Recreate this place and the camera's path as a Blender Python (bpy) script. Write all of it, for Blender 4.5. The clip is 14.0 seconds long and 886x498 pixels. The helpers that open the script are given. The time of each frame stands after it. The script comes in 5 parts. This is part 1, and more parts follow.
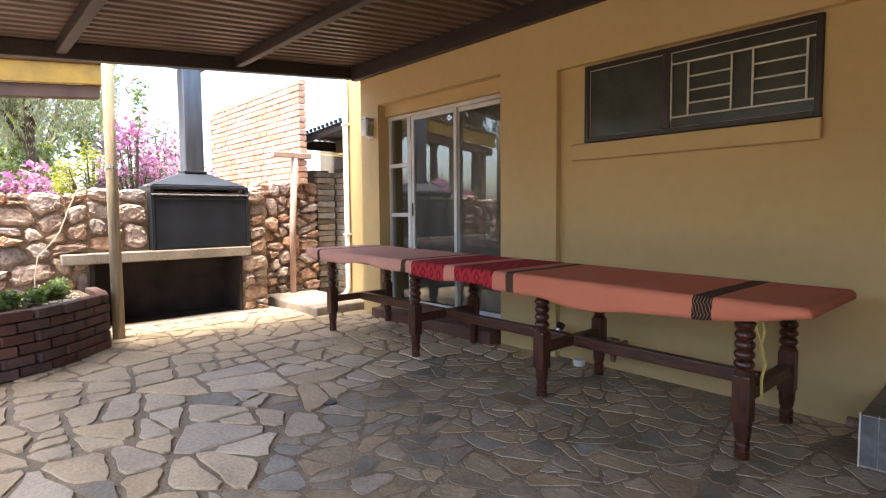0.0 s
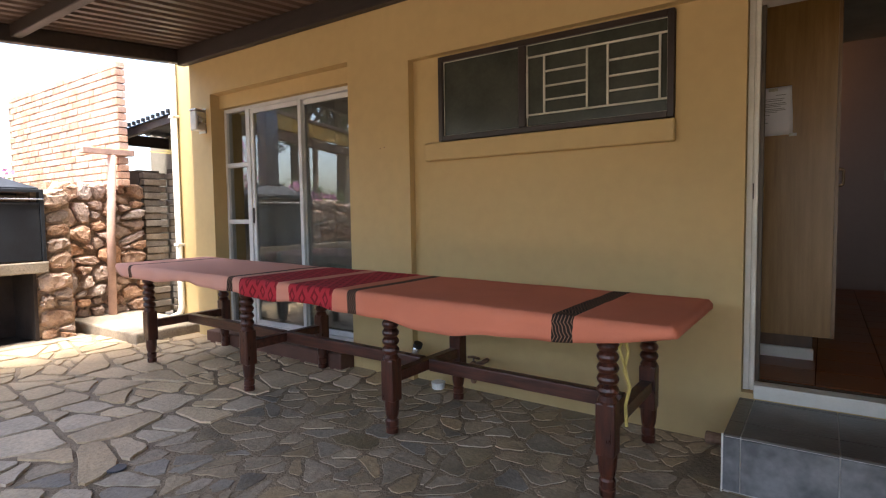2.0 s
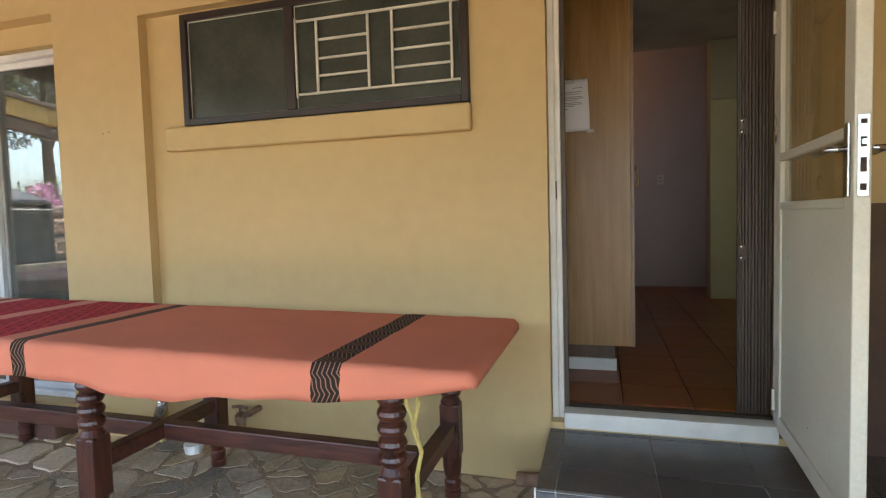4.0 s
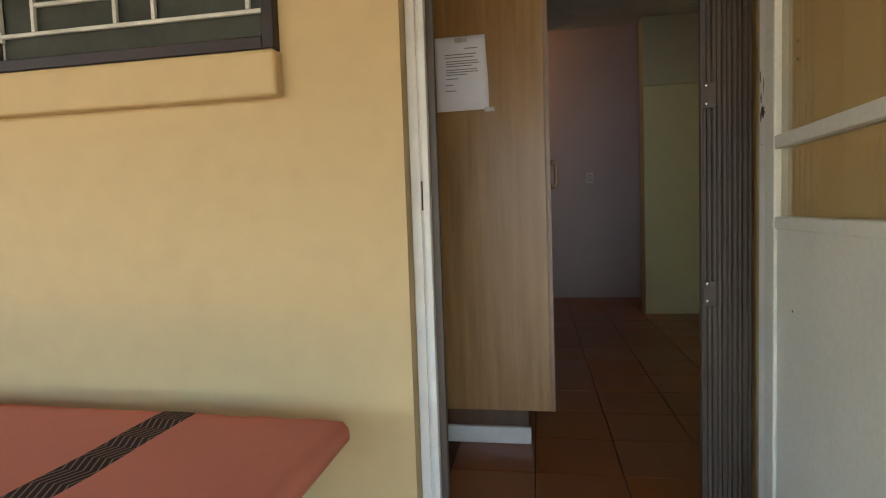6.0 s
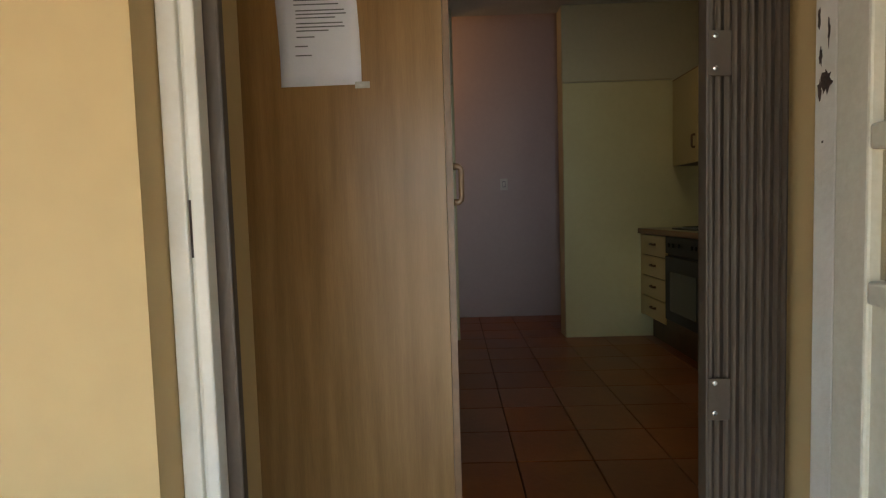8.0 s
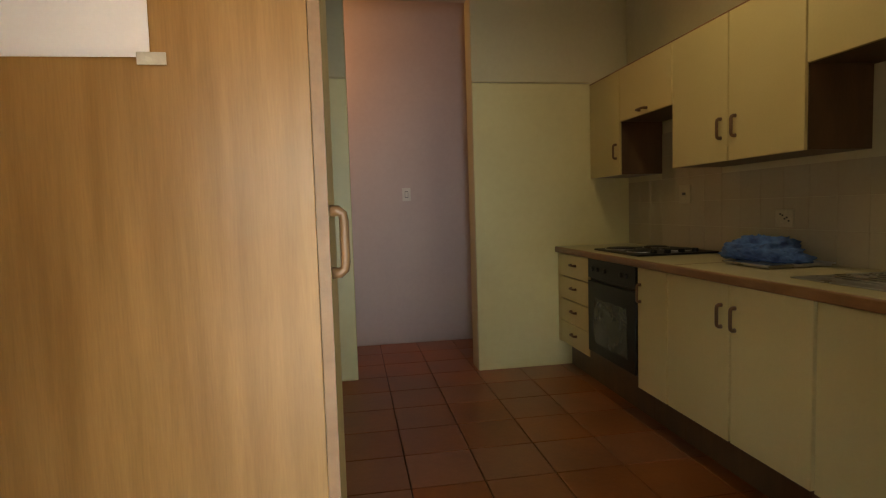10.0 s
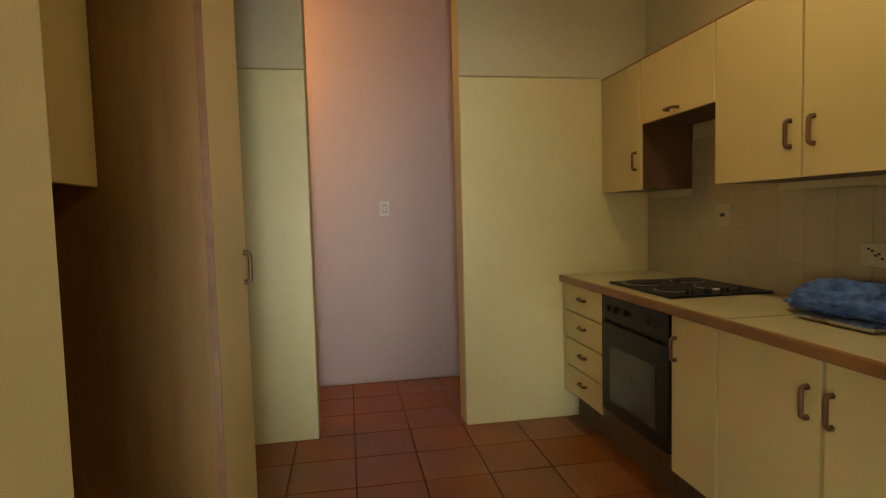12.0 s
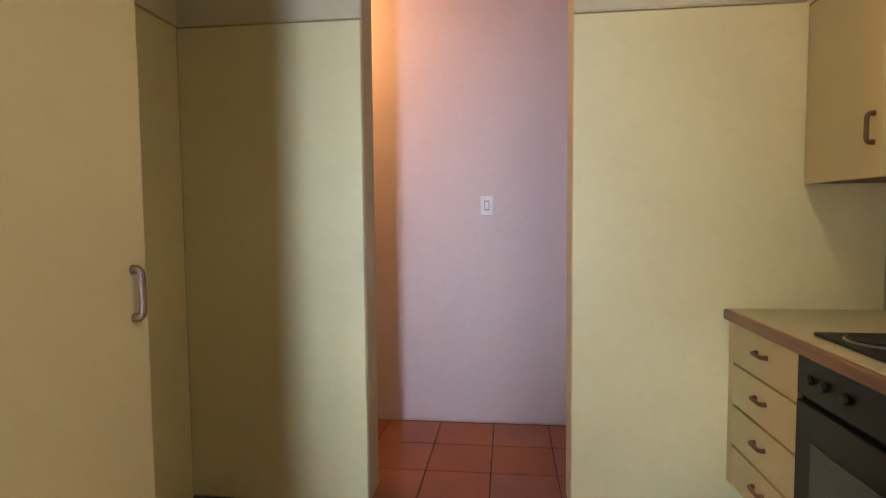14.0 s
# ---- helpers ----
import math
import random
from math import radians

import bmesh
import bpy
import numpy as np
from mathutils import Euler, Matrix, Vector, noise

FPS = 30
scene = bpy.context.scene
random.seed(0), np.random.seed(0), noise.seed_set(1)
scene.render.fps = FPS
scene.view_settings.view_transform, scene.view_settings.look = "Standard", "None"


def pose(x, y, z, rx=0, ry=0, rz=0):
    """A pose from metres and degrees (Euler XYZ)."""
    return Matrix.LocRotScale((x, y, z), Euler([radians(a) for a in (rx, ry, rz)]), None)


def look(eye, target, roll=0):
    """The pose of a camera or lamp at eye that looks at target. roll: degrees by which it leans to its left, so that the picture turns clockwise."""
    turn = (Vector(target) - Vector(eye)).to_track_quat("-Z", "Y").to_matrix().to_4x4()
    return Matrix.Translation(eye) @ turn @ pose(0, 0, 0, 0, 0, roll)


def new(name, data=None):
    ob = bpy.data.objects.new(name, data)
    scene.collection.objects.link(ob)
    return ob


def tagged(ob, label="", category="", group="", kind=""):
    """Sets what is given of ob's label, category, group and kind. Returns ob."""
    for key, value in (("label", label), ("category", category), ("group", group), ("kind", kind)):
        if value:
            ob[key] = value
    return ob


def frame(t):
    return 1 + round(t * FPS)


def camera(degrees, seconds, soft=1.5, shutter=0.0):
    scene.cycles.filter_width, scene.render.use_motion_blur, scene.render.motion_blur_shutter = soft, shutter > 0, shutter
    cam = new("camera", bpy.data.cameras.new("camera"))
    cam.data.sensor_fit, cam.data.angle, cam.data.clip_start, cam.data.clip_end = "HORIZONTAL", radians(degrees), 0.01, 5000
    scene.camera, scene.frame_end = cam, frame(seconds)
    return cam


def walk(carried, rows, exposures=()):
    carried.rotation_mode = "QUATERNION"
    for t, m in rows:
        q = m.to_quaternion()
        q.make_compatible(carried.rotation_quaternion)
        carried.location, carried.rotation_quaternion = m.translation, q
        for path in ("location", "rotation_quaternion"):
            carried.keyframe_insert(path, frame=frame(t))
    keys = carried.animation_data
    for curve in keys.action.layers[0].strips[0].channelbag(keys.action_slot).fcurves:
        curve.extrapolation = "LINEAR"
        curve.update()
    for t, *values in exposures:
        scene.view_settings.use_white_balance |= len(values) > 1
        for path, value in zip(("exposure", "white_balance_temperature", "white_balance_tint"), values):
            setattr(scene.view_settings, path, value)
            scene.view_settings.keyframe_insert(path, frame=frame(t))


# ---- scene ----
PATH = [
    (0, (0.645, -3.809, 1.185), (-0.83, -2.465, 1.053), -0.5),
    (0.5, (0.596, -3.694, 1.175), (-0.845, -2.313, 1.045), -0.5),
    (1, (0.53, -3.55, 1.178), (-0.842, -2.1, 1.052), -0.5),
    (1.5, (0.498, -3.413, 1.2), (-0.787, -1.886, 1.075), -0.7),
    (2, (0.435, -3.269, 1.197), (-0.703, -1.629, 1.076), -0.8),
    (2.5, (0.394, -3.117, 1.185), (-0.567, -1.367, 1.063), -1.0),
    (3, (0.353, -2.93, 1.164), (-0.437, -1.096, 1.053), -1.1),
    (3.5, (0.33, -2.76, 1.186), (-0.333, -0.877, 1.07), -1.2),
    (4, (0.328, -2.527, 1.19), (-0.231, -0.61, 1.077), -1.6),
    (6.5, (0.476, -1.259, 1.267), (0.174, 0.714, 1.14), -1.8),
    (7, (0.487, -1.071, 1.284), (0.242, 0.911, 1.163), -1.6),
    (7.5, (0.484, -0.888, 1.31), (0.34, 1.103, 1.185), -1.6),
    (8, (0.497, -0.715, 1.315), (0.461, 1.281, 1.186), -1.7),
    (8.5, (0.517, -0.558, 1.343), (0.569, 1.437, 1.208), -1.7),
    (9, (0.526, -0.391, 1.359), (0.678, 1.598, 1.219), -1.8),
    (11.3, (0.638, 0.341, 1.538), (1.055, 2.292, 1.403), -1.5),
    (11.5, (0.672, 0.407, 1.539), (1.066, 2.364, 1.404), -1.5),
    (12, (0.745, 0.616, 1.538), (1.084, 2.583, 1.41), -1.5),
    (12.5, (0.834, 0.812, 1.536), (1.096, 2.791, 1.412), -1.3),
    (13, (0.938, 1.008, 1.529), (1.057, 3.001, 1.411), -1.1),
    (13.5, (1.044, 1.241, 1.503), (0.988, 3.238, 1.4), -0.8),
    (14, (1.149, 1.495, 1.529), (0.916, 3.478, 1.408), -0.5),
]
cam = camera(77.8, 14.0, 1.2)
EXPO = [(0.0, 2.65, 6400, 10), (1.5, 2.66, 6400, 10), (3.0, 3.28, 6200, 7), (4.2, 3.82, 6100, 3), (6.3, 3.95, 5800, 2), (8.0, 4.12, 6050, 3), (9.2, 4.82, 6600, 6), (11.3, 5.68, 7800, 7), (12.5, 6.22, 7500, 9), (13.2, 6.67, 6400, 12), (14.0, 6.72, 5650, 17)]
walk(cam, [(t, look(*p)) for t, *p in PATH], EXPO)

# ---------------------------------------------------------------- world and lights
SUN_ELEV, SUN_TURN = 75.0, 169.0
world = bpy.data.worlds.new("sky_world")
scene.world = world
world.use_nodes = True
wn = world.node_tree
sky = wn.nodes.new("ShaderNodeTexSky")
sky.sky_type = "NISHITA"
sky.sun_disc = False
sky.sun_elevation, sky.sun_rotation = radians(SUN_ELEV), radians(SUN_TURN)
sky.dust_density, sky.air_density = 4.0, 1.0
wn.nodes["Background"].inputs["Strength"].default_value = 0.15
wn.links.new(sky.outputs[0], wn.nodes["Background"].inputs["Color"])

sun = new("sun", bpy.data.lights.new("sun", "SUN"))
sun.data.energy, sun.data.angle, sun.data.color = 2.5, radians(20), (1.0, 0.95, 0.86)
SD = Vector((0.05, -0.25, 0.95)).normalized()
sun.matrix_world = look(SD * 20, (0, 0, 0))

hall = new("hall_lamp_light", bpy.data.lights.new("hall_lamp_light", "POINT"))
hall.data.energy, hall.data.color, hall.data.shadow_soft_size = 0.3, (1.0, 0.5, 0.17), 0.07
hall.location = (-0.1, 4.42, 2.72)
tube = new("kitchen_tube_light", bpy.data.lights.new("kitchen_tube_light", "AREA"))
tube.data.shape, tube.data.size, tube.data.size_y = "RECTANGLE", 0.08, 1.2
tube.data.energy, tube.data.color = 0.145, (1.0, 0.86, 0.55)
tube.matrix_world = pose(1.75, 1.9, 2.86)

# Added area lamp in the doorway, strengthening the sky's light on the kitchen walls.
daylight = new("door_daylight_fill", bpy.data.lights.new("door_daylight_fill", "AREA"))
daylight.data.shape, daylight.data.size, daylight.data.size_y = "RECTANGLE", 0.3, 1.7
daylight.data.energy, daylight.data.color, daylight.data.spread = 0.064, (0.6, 0.78, 1.0), radians(48)
daylight.matrix_world = look((0.75, 0.17, 1.25), (0.75, 3.0, 1.6))


# ---------------------------------------------------------------- materials
def mat(name, base, dark=None, scale=6.0, rough=0.6, bump=0.1, fine=60.0, metal=0.0, rand=0.0, stretch=(1, 1, 1), spec=0.5, island=0.0, bscale=1.0, grainy=0.16):
    """Two-scale procedural surface: a broad stain and a fine grain, in metres."""
    m = bpy.data.materials.new(name)
    m.use_nodes = True
    n, l = m.node_tree.nodes, m.node_tree.links
    p = n["Principled BSDF"]
    p.inputs["Roughness"].default_value, p.inputs["Metallic"].default_value = rough, metal
    p.inputs["Specular IOR Level"].default_value = spec
    dark = dark or tuple(c * 0.72 for c in base)
    geo = n.new("ShaderNodeNewGeometry")
    mp = n.new("ShaderNodeMapping")
    mp.inputs["Scale"].default_value = stretch
    l.new(geo.outputs["Position"], mp.inputs["Vector"])
    broad, grain = n.new("ShaderNodeTexNoise"), n.new("ShaderNodeTexNoise")
    for t, sc, det in ((broad, scale, 5.0), (grain, fine, 3.0)):
        t.inputs["Scale"].default_value, t.inputs["Detail"].default_value = sc, det
        l.new(mp.outputs[0], t.inputs["Vector"])
    ramp = n.new("ShaderNodeValToRGB")
    ramp.color_ramp.elements[0].position, ramp.color_ramp.elements[1].position = 0.33, 0.66
    ramp.color_ramp.elements[0].color, ramp.color_ramp.elements[1].color = (*dark, 1), (*base, 1)
    l.new(broad.outputs["Fac"], ramp.inputs["Fac"])
    mix = n.new("ShaderNodeMixRGB")
    mix.blend_type = "OVERLAY"
    mix.inputs["Fac"].default_value = grainy
    l.new(ramp.outputs["Color"], mix.inputs["Color1"])
    l.new(grain.outputs["Fac"], mix.inputs["Color2"])
    colour = mix.outputs["Color"]
    if rand or island:
        hsv = n.new("ShaderNodeHueSaturation")
        mr = n.new("ShaderNodeMapRange")
        src = n.new("ShaderNodeObjectInfo").outputs["Random"] if rand else geo.outputs["Random Per Island"]
        amount = rand or island
        l.new(src, mr.inputs["Value"])
        mr.inputs["To Min"].default_value, mr.inputs["To Max"].default_value = 1 - amount, 1 + amount
        l.new(mr.outputs[0], hsv.inputs["Value"])
        mul = n.new("ShaderNodeMath")
        mul.operation = "MULTIPLY"
        mul.inputs[1].default_value = 7.13
        l.new(src, mul.inputs[0])
        fr = n.new("ShaderNodeMath")
        fr.operation = "FRACT"
        l.new(mul.outputs[0], fr.inputs[0])
        mh = n.new("ShaderNodeMapRange")
        mh.inputs["To Min"].default_value, mh.inputs["To Max"].default_value = 1 - amount * 1.3, 1 + amount * 1.3
        l.new(fr.outputs[0], mh.inputs["Value"])
        l.new(mh.outputs[0], hsv.inputs["Saturation"])
        l.new(colour, hsv.inputs["Color"])
        colour = hsv.outputs["Color"]
    l.new(colour, p.inputs["Base Color"])
    rr = n.new("ShaderNodeMapRange")
    rr.inputs["To Min"].default_value, rr.inputs["To Max"].default_value = max(0.02, rough - 0.08), min(1, rough + 0.08)
    l.new(broad.outputs["Fac"], rr.inputs["Value"])
    l.new(rr.outputs[0], p.inputs["Roughness"])
    if bump:
        add = n.new("ShaderNodeMath")
        add.operation = "ADD"
        l.new(broad.outputs["Fac"], add.inputs[0])
        l.new(grain.outputs["Fac"], add.inputs[1])
        b = n.new("ShaderNodeBump")
        b.inputs["Strength"].default_value, b.inputs["Distance"].default_value = bump, 0.01 * bscale
        l.new(add.outputs[0], b.inputs["Height"])
        l.new(b.outputs[0], p.inputs["Normal"])
    return m


def leafy(m):
    """Lets some daylight through thin leaves."""
    n, l = m.node_tree.nodes, m.node_tree.links
    p, out = n["Principled BSDF"], n["Material Output"]
    tr, mx = n.new("ShaderNodeBsdfTranslucent"), n.new("ShaderNodeMixShader")
    l.new(p.inputs["Base Color"].links[0].from_socket, tr.inputs["Color"])
    mx.inputs[0].default_value = 0.45
    l.new(p.outputs[0], mx.inputs[1])
    l.new(tr.outputs[0], mx.inputs[2])
    l.new(mx.outputs[0], out.inputs["Surface"])


def glass(name, tint, ior=1.5, rough=0.0):
    m = bpy.data.materials.new(name)
    m.use_nodes = True
    n, l = m.node_tree.nodes, m.node_tree.links
    out = n["Material Output"]
    tr, gl, mx, lw, pw, ma = (n.new("ShaderNode" + k) for k in ("BsdfTransparent", "BsdfGlossy", "MixShader", "LayerWeight", "Math", "Math"))
    tr.inputs["Color"].default_value = (*tint, 1)
    gl.inputs["Roughness"].default_value = rough
    lw.inputs["Blend"].default_value = 0.5
    pw.operation, ma.operation = "POWER", "MULTIPLY_ADD"
    pw.inputs[1].default_value = 5.0
    f0 = ((ior - 1) / (ior + 1)) ** 2
    ma.inputs[1].default_value, ma.inputs[2].default_value = 1 - f0, f0
    l.new(lw.outputs["Facing"], pw.inputs[0])
    l.new(pw.outputs[0], ma.inputs[0])
    l.new(ma.outputs[0], mx.inputs[0])
    l.new(tr.outputs[0], mx.inputs[1])
    l.new(gl.outputs[0], mx.inputs[2])
    l.new(mx.outputs[0], out.inputs["Surface"])
    return m


def glow(name, colour, strength):
    m = mat(name, colour)
    p = m.node_tree.nodes["Principled BSDF"]
    p.inputs["Emission Color"].default_value, p.inputs["Emission Strength"].default_value = (*colour, 1), strength
    return m


def cloth_mat(stripes, base, black, red):
    """Salmon cotton with woven bands across its length, at the given x ranges; red bands carry a diamond weave."""
    m = mat("salmon_cloth", base, tuple(c * 0.9 for c in base), 3.0, 0.9, 0.25, 420.0)
    n, l = m.node_tree.nodes, m.node_tree.links
    p = n["Principled BSDF"]
    p.inputs["Specular IOR Level"].default_value = 0.2
    link = p.inputs["Base Color"].links[0]
    colour = link.from_socket
    geo = n.new("ShaderNodeNewGeometry")
    sep = n.new("ShaderNodeSeparateXYZ")
    l.new(geo.outputs["Position"], sep.inputs[0])

    def math1(op, a, b=None):
        q = n.new("ShaderNodeMath")
        q.operation = op
        for i, v in enumerate((a, b)):
            if v is None:
                continue
            if isinstance(v, (int, float)):
                q.inputs[i].default_value = v
            else:
                l.new(v, q.inputs[i])
        return q.outputs[0]

    x = sep.outputs["X"]
    run = math1("SUBTRACT", sep.outputs["Z"], sep.outputs["Y"])
    wob = n.new("ShaderNodeTexNoise")
    wob.inputs["Scale"].default_value = 2.5
    l.new(geo.outputs["Position"], wob.inputs["Vector"])
    xw = math1("ADD", x, math1("MULTIPLY", math1("SUBTRACT", wob.outputs["Fac"], 0.5), 0.05))
    zig = math1("PINGPONG", math1("MULTIPLY", run, 1.0), 0.055)
    # Blends the salmon into a paler pink towards the table's far end.
    pale_end = n.new("ShaderNodeMixRGB")
    pale_end.inputs["Color2"].default_value = (0.62, 0.34, 0.27, 1)
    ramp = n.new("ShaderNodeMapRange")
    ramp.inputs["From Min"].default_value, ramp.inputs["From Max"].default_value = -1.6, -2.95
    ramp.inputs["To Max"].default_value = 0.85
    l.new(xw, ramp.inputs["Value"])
    l.new(ramp.outputs[0], pale_end.inputs["Fac"])
    l.new(colour, pale_end.inputs["Color1"])
    colour = pale_end.outputs[0]
    for x0, x1, kind in stripes:
        inside = math1("MULTIPLY", math1("GREATER_THAN", xw, x0), math1("LESS_THAN", xw, x1))
        if kind == "red":
            lozenge = math1("ADD", math1("PINGPONG", x, 0.048), math1("MULTIPLY", math1("PINGPONG", run, 0.075), 0.64))
            pat = math1("GREATER_THAN", math1("PINGPONG", lozenge, 0.024), 0.0165)
            cols = (red, tuple(c * 0.45 for c in red))
        else:
            band = math1("PINGPONG", math1("ADD", x, math1("MULTIPLY", zig, 0.5)), 0.008)
            pat = math1("GREATER_THAN", band, 0.006)
            cols = (black, (0.24, 0.13, 0.085))
        weave = n.new("ShaderNodeMixRGB")
        weave.inputs["Color1"].default_value, weave.inputs["Color2"].default_value = (*cols[0], 1), (*cols[1], 1)
        l.new(pat, weave.inputs["Fac"])
        mx = n.new("ShaderNodeMixRGB")
        l.new(inside, mx.inputs["Fac"])
        l.new(colour, mx.inputs["Color1"])
        l.new(weave.outputs[0], mx.inputs["Color2"])
        colour = mx.outputs[0]
    l.new(colour, p.inputs["Base Color"])
    return m


PLASTER = mat("ochre_plaster", (0.53, 0.388, 0.178), (0.5, 0.36, 0.16), 0.9, 0.7, 0.03, 12, grainy=0.08)
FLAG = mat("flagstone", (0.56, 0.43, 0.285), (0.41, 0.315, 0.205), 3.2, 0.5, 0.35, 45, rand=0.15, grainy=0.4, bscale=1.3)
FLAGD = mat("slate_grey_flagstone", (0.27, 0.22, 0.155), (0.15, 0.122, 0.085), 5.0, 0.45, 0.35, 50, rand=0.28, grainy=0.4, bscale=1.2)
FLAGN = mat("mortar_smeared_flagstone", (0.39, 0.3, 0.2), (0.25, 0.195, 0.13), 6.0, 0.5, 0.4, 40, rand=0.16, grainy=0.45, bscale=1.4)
MORTAR = mat("mortar", (0.31, 0.235, 0.155), (0.17, 0.127, 0.083), 4, 0.75, 0.6, 60, grainy=0.45, bscale=1.5)
ROCK = mat("fieldstone", (0.52, 0.37, 0.28), (0.3, 0.195, 0.145), 9, 0.85, 0.9, 34, rand=0.3, bscale=2.2, grainy=0.45)
ROCKJ = mat("stone_mortar", (0.44, 0.31, 0.215), (0.27, 0.18, 0.12), 9, 0.95, 0.9, 50, grainy=0.45, bscale=2)
BRICK = mat("orange_brick", (0.6, 0.395, 0.295), (0.5, 0.3, 0.215), 9, 0.85, 0.6, 60, rand=0.16, grainy=0.4)
BRICKJ = mat("brick_mortar", (0.44, 0.32, 0.24), (0.28, 0.2, 0.15), 9, 0.95, 0.5, 60, grainy=0.45)
PBRICK = mat("dark_red_brick", (0.1, 0.045, 0.033), (0.06, 0.03, 0.024), 8, 0.8, 0.6, 60, rand=0.16, grainy=0.4)
GBRICKJ = mat("sooty_joint", (0.16, 0.125, 0.095), None, 8, 0.95, 0.4, 60)
GBRICK = mat("grey_brown_brick", (0.32, 0.265, 0.205), (0.23, 0.185, 0.14), 8, 0.85, 0.6, 60, rand=0.25, grainy=0.4)
CONCRETE = mat("rough_concrete", (0.35, 0.285, 0.215), (0.22, 0.175, 0.13), 5, 0.9, 0.6, 60, grainy=0.45)
# Near-black brown: the slab's deep shade is put into the niche's colour.
NICHESHADE = mat("niche_shade_black", (0.045, 0.03, 0.024), (0.018, 0.012, 0.01), 4, 0.95, 0.5, 50)
BLACKSTEEL = mat("blued_black_steel", (0.042, 0.048, 0.06), (0.028, 0.03, 0.036), 3, 0.42, 0.06, 80, metal=0.35)
FLUESTEEL = mat("grey_flue_steel", (0.2, 0.215, 0.24), (0.13, 0.14, 0.16), 3, 0.4, 0.03, 80, metal=0.6, stretch=(4, 4, 0.6))
STEEL = mat("brushed_steel", (0.6, 0.6, 0.58), (0.45, 0.45, 0.44), 8, 0.28, 0.03, 200, metal=1.0)
SHEET = mat("brown_roof_sheet", (0.13, 0.086, 0.066), (0.09, 0.06, 0.046), 2, 0.5, 0.05, 60)
ROOFWOOD = mat("dark_stained_timber", (0.035, 0.024, 0.02), (0.018, 0.013, 0.011), 4, 0.55, 0.25, 70, stretch=(1, 5, 5))
MAHOG = mat("mahogany_wood", (0.085, 0.024, 0.012), (0.035, 0.012, 0.008), 9, 0.3, 0.2, 70, stretch=(4, 4, 0.7))
MAHOGX = mat("mahogany_rail", (0.095, 0.03, 0.017), (0.035, 0.012, 0.008), 9, 0.32, 0.2, 70, stretch=(0.6, 4, 4))
POLEWOOD = mat("weathered_pole", (0.4, 0.31, 0.2), (0.24, 0.18, 0.115), 8, 0.85, 0.4, 60, stretch=(5, 5, 0.5))
PINKPOLE = mat("pink_painted_pole", (0.55, 0.36, 0.29), (0.42, 0.27, 0.22), 6, 0.7, 0.3, 60)
YELLOW = mat("yellow_fascia_paint", (0.42, 0.25, 0.03), (0.28, 0.165, 0.025), 4, 0.6, 0.15, 60)
BROWNBOARD = mat("brown_board", (0.12, 0.07, 0.04), (0.08, 0.045, 0.03), 4, 0.7, 0.2, 60)
ALU = mat("white_aluminium", (0.66, 0.66, 0.65), (0.55, 0.55, 0.54), 5, 0.35, 0.02, 90)
WHITEPAINT = mat("chipped_white_paint", (0.72, 0.69, 0.61), (0.63, 0.6, 0.52), 9, 0.4, 0.1, 90, grainy=0.1)
CHIP = mat("bare_rusty_steel", (0.06, 0.035, 0.025), (0.03, 0.02, 0.015), 60, 0.8, 0.4, 200)
LEAFPAINT = mat("cream_white_door_paint", (0.63, 0.6, 0.48), (0.58, 0.545, 0.43), 3, 0.4, 0.06, 90)
WINFRAME = mat("dark_brown_window_frame", (0.035, 0.022, 0.017), (0.02, 0.014, 0.012), 6, 0.4, 0.1, 80)
BARPAINT = mat("cream_burglar_bar", (0.62, 0.6, 0.5), None, 8, 0.5, 0.05, 90)
GRILLE = mat("grey_brown_gate_steel", (0.09, 0.067, 0.047), (0.07, 0.052, 0.037), 8, 0.45, 0.05, 90, metal=0.2)
STEPTOP = mat("charcoal_slate_tile", (0.105, 0.092, 0.08), (0.055, 0.048, 0.043), 7, 0.33, 0.2, 60, rand=0.15)
STEPFRONT = mat("grey_marbled_tile", (0.22, 0.215, 0.21), (0.1, 0.1, 0.1), 11, 0.4, 0.15, 50, rand=0.12)
GROUT = mat("pale_grout", (0.5, 0.47, 0.42), None, 10, 0.9, 0.2, 90)
BLACKGROUT = mat("dark_floor_grout", (0.13, 0.055, 0.026), None, 10, 0.9, 0.2, 90)
TERRA = mat("terracotta_floor_tile", (0.3, 0.1, 0.03), (0.22, 0.07, 0.022), 3, 0.34, 0.06, 40, rand=0.08)
KWALL = mat("cream_gloss_wall", (0.69, 0.61, 0.32), (0.64, 0.56, 0.285), 1.4, 0.45, 0.05, 22, grainy=0.07)
KUPPER = mat("beige_wall", (0.58, 0.52, 0.33), (0.54, 0.48, 0.3), 1.6, 0.7, 0.04, 30, grainy=0.06)
HALLW = mat("mauve_white_wall", (0.58, 0.48, 0.45), (0.54, 0.44, 0.42), 1.3, 0.55, 0.04, 30, grainy=0.06)
SPLASH = mat("beige_splash_tile", (0.42, 0.35, 0.235), (0.39, 0.325, 0.215), 2, 0.5, 0.0, 60, rand=0.02, grainy=0.05)
CEIL = mat("white_ceiling", (0.7, 0.68, 0.6), None, 2, 0.8, 0.05, 60)
CREAM = mat("cream_laminate", (0.6, 0.475, 0.215), (0.57, 0.45, 0.2), 2.0, 0.42, 0.02, 120, grainy=0.05)
SIDEWOOD = mat("brown_wood_veneer", (0.34, 0.17, 0.045), (0.26, 0.125, 0.032), 5, 0.4, 0.04, 60, stretch=(5, 5, 0.4))
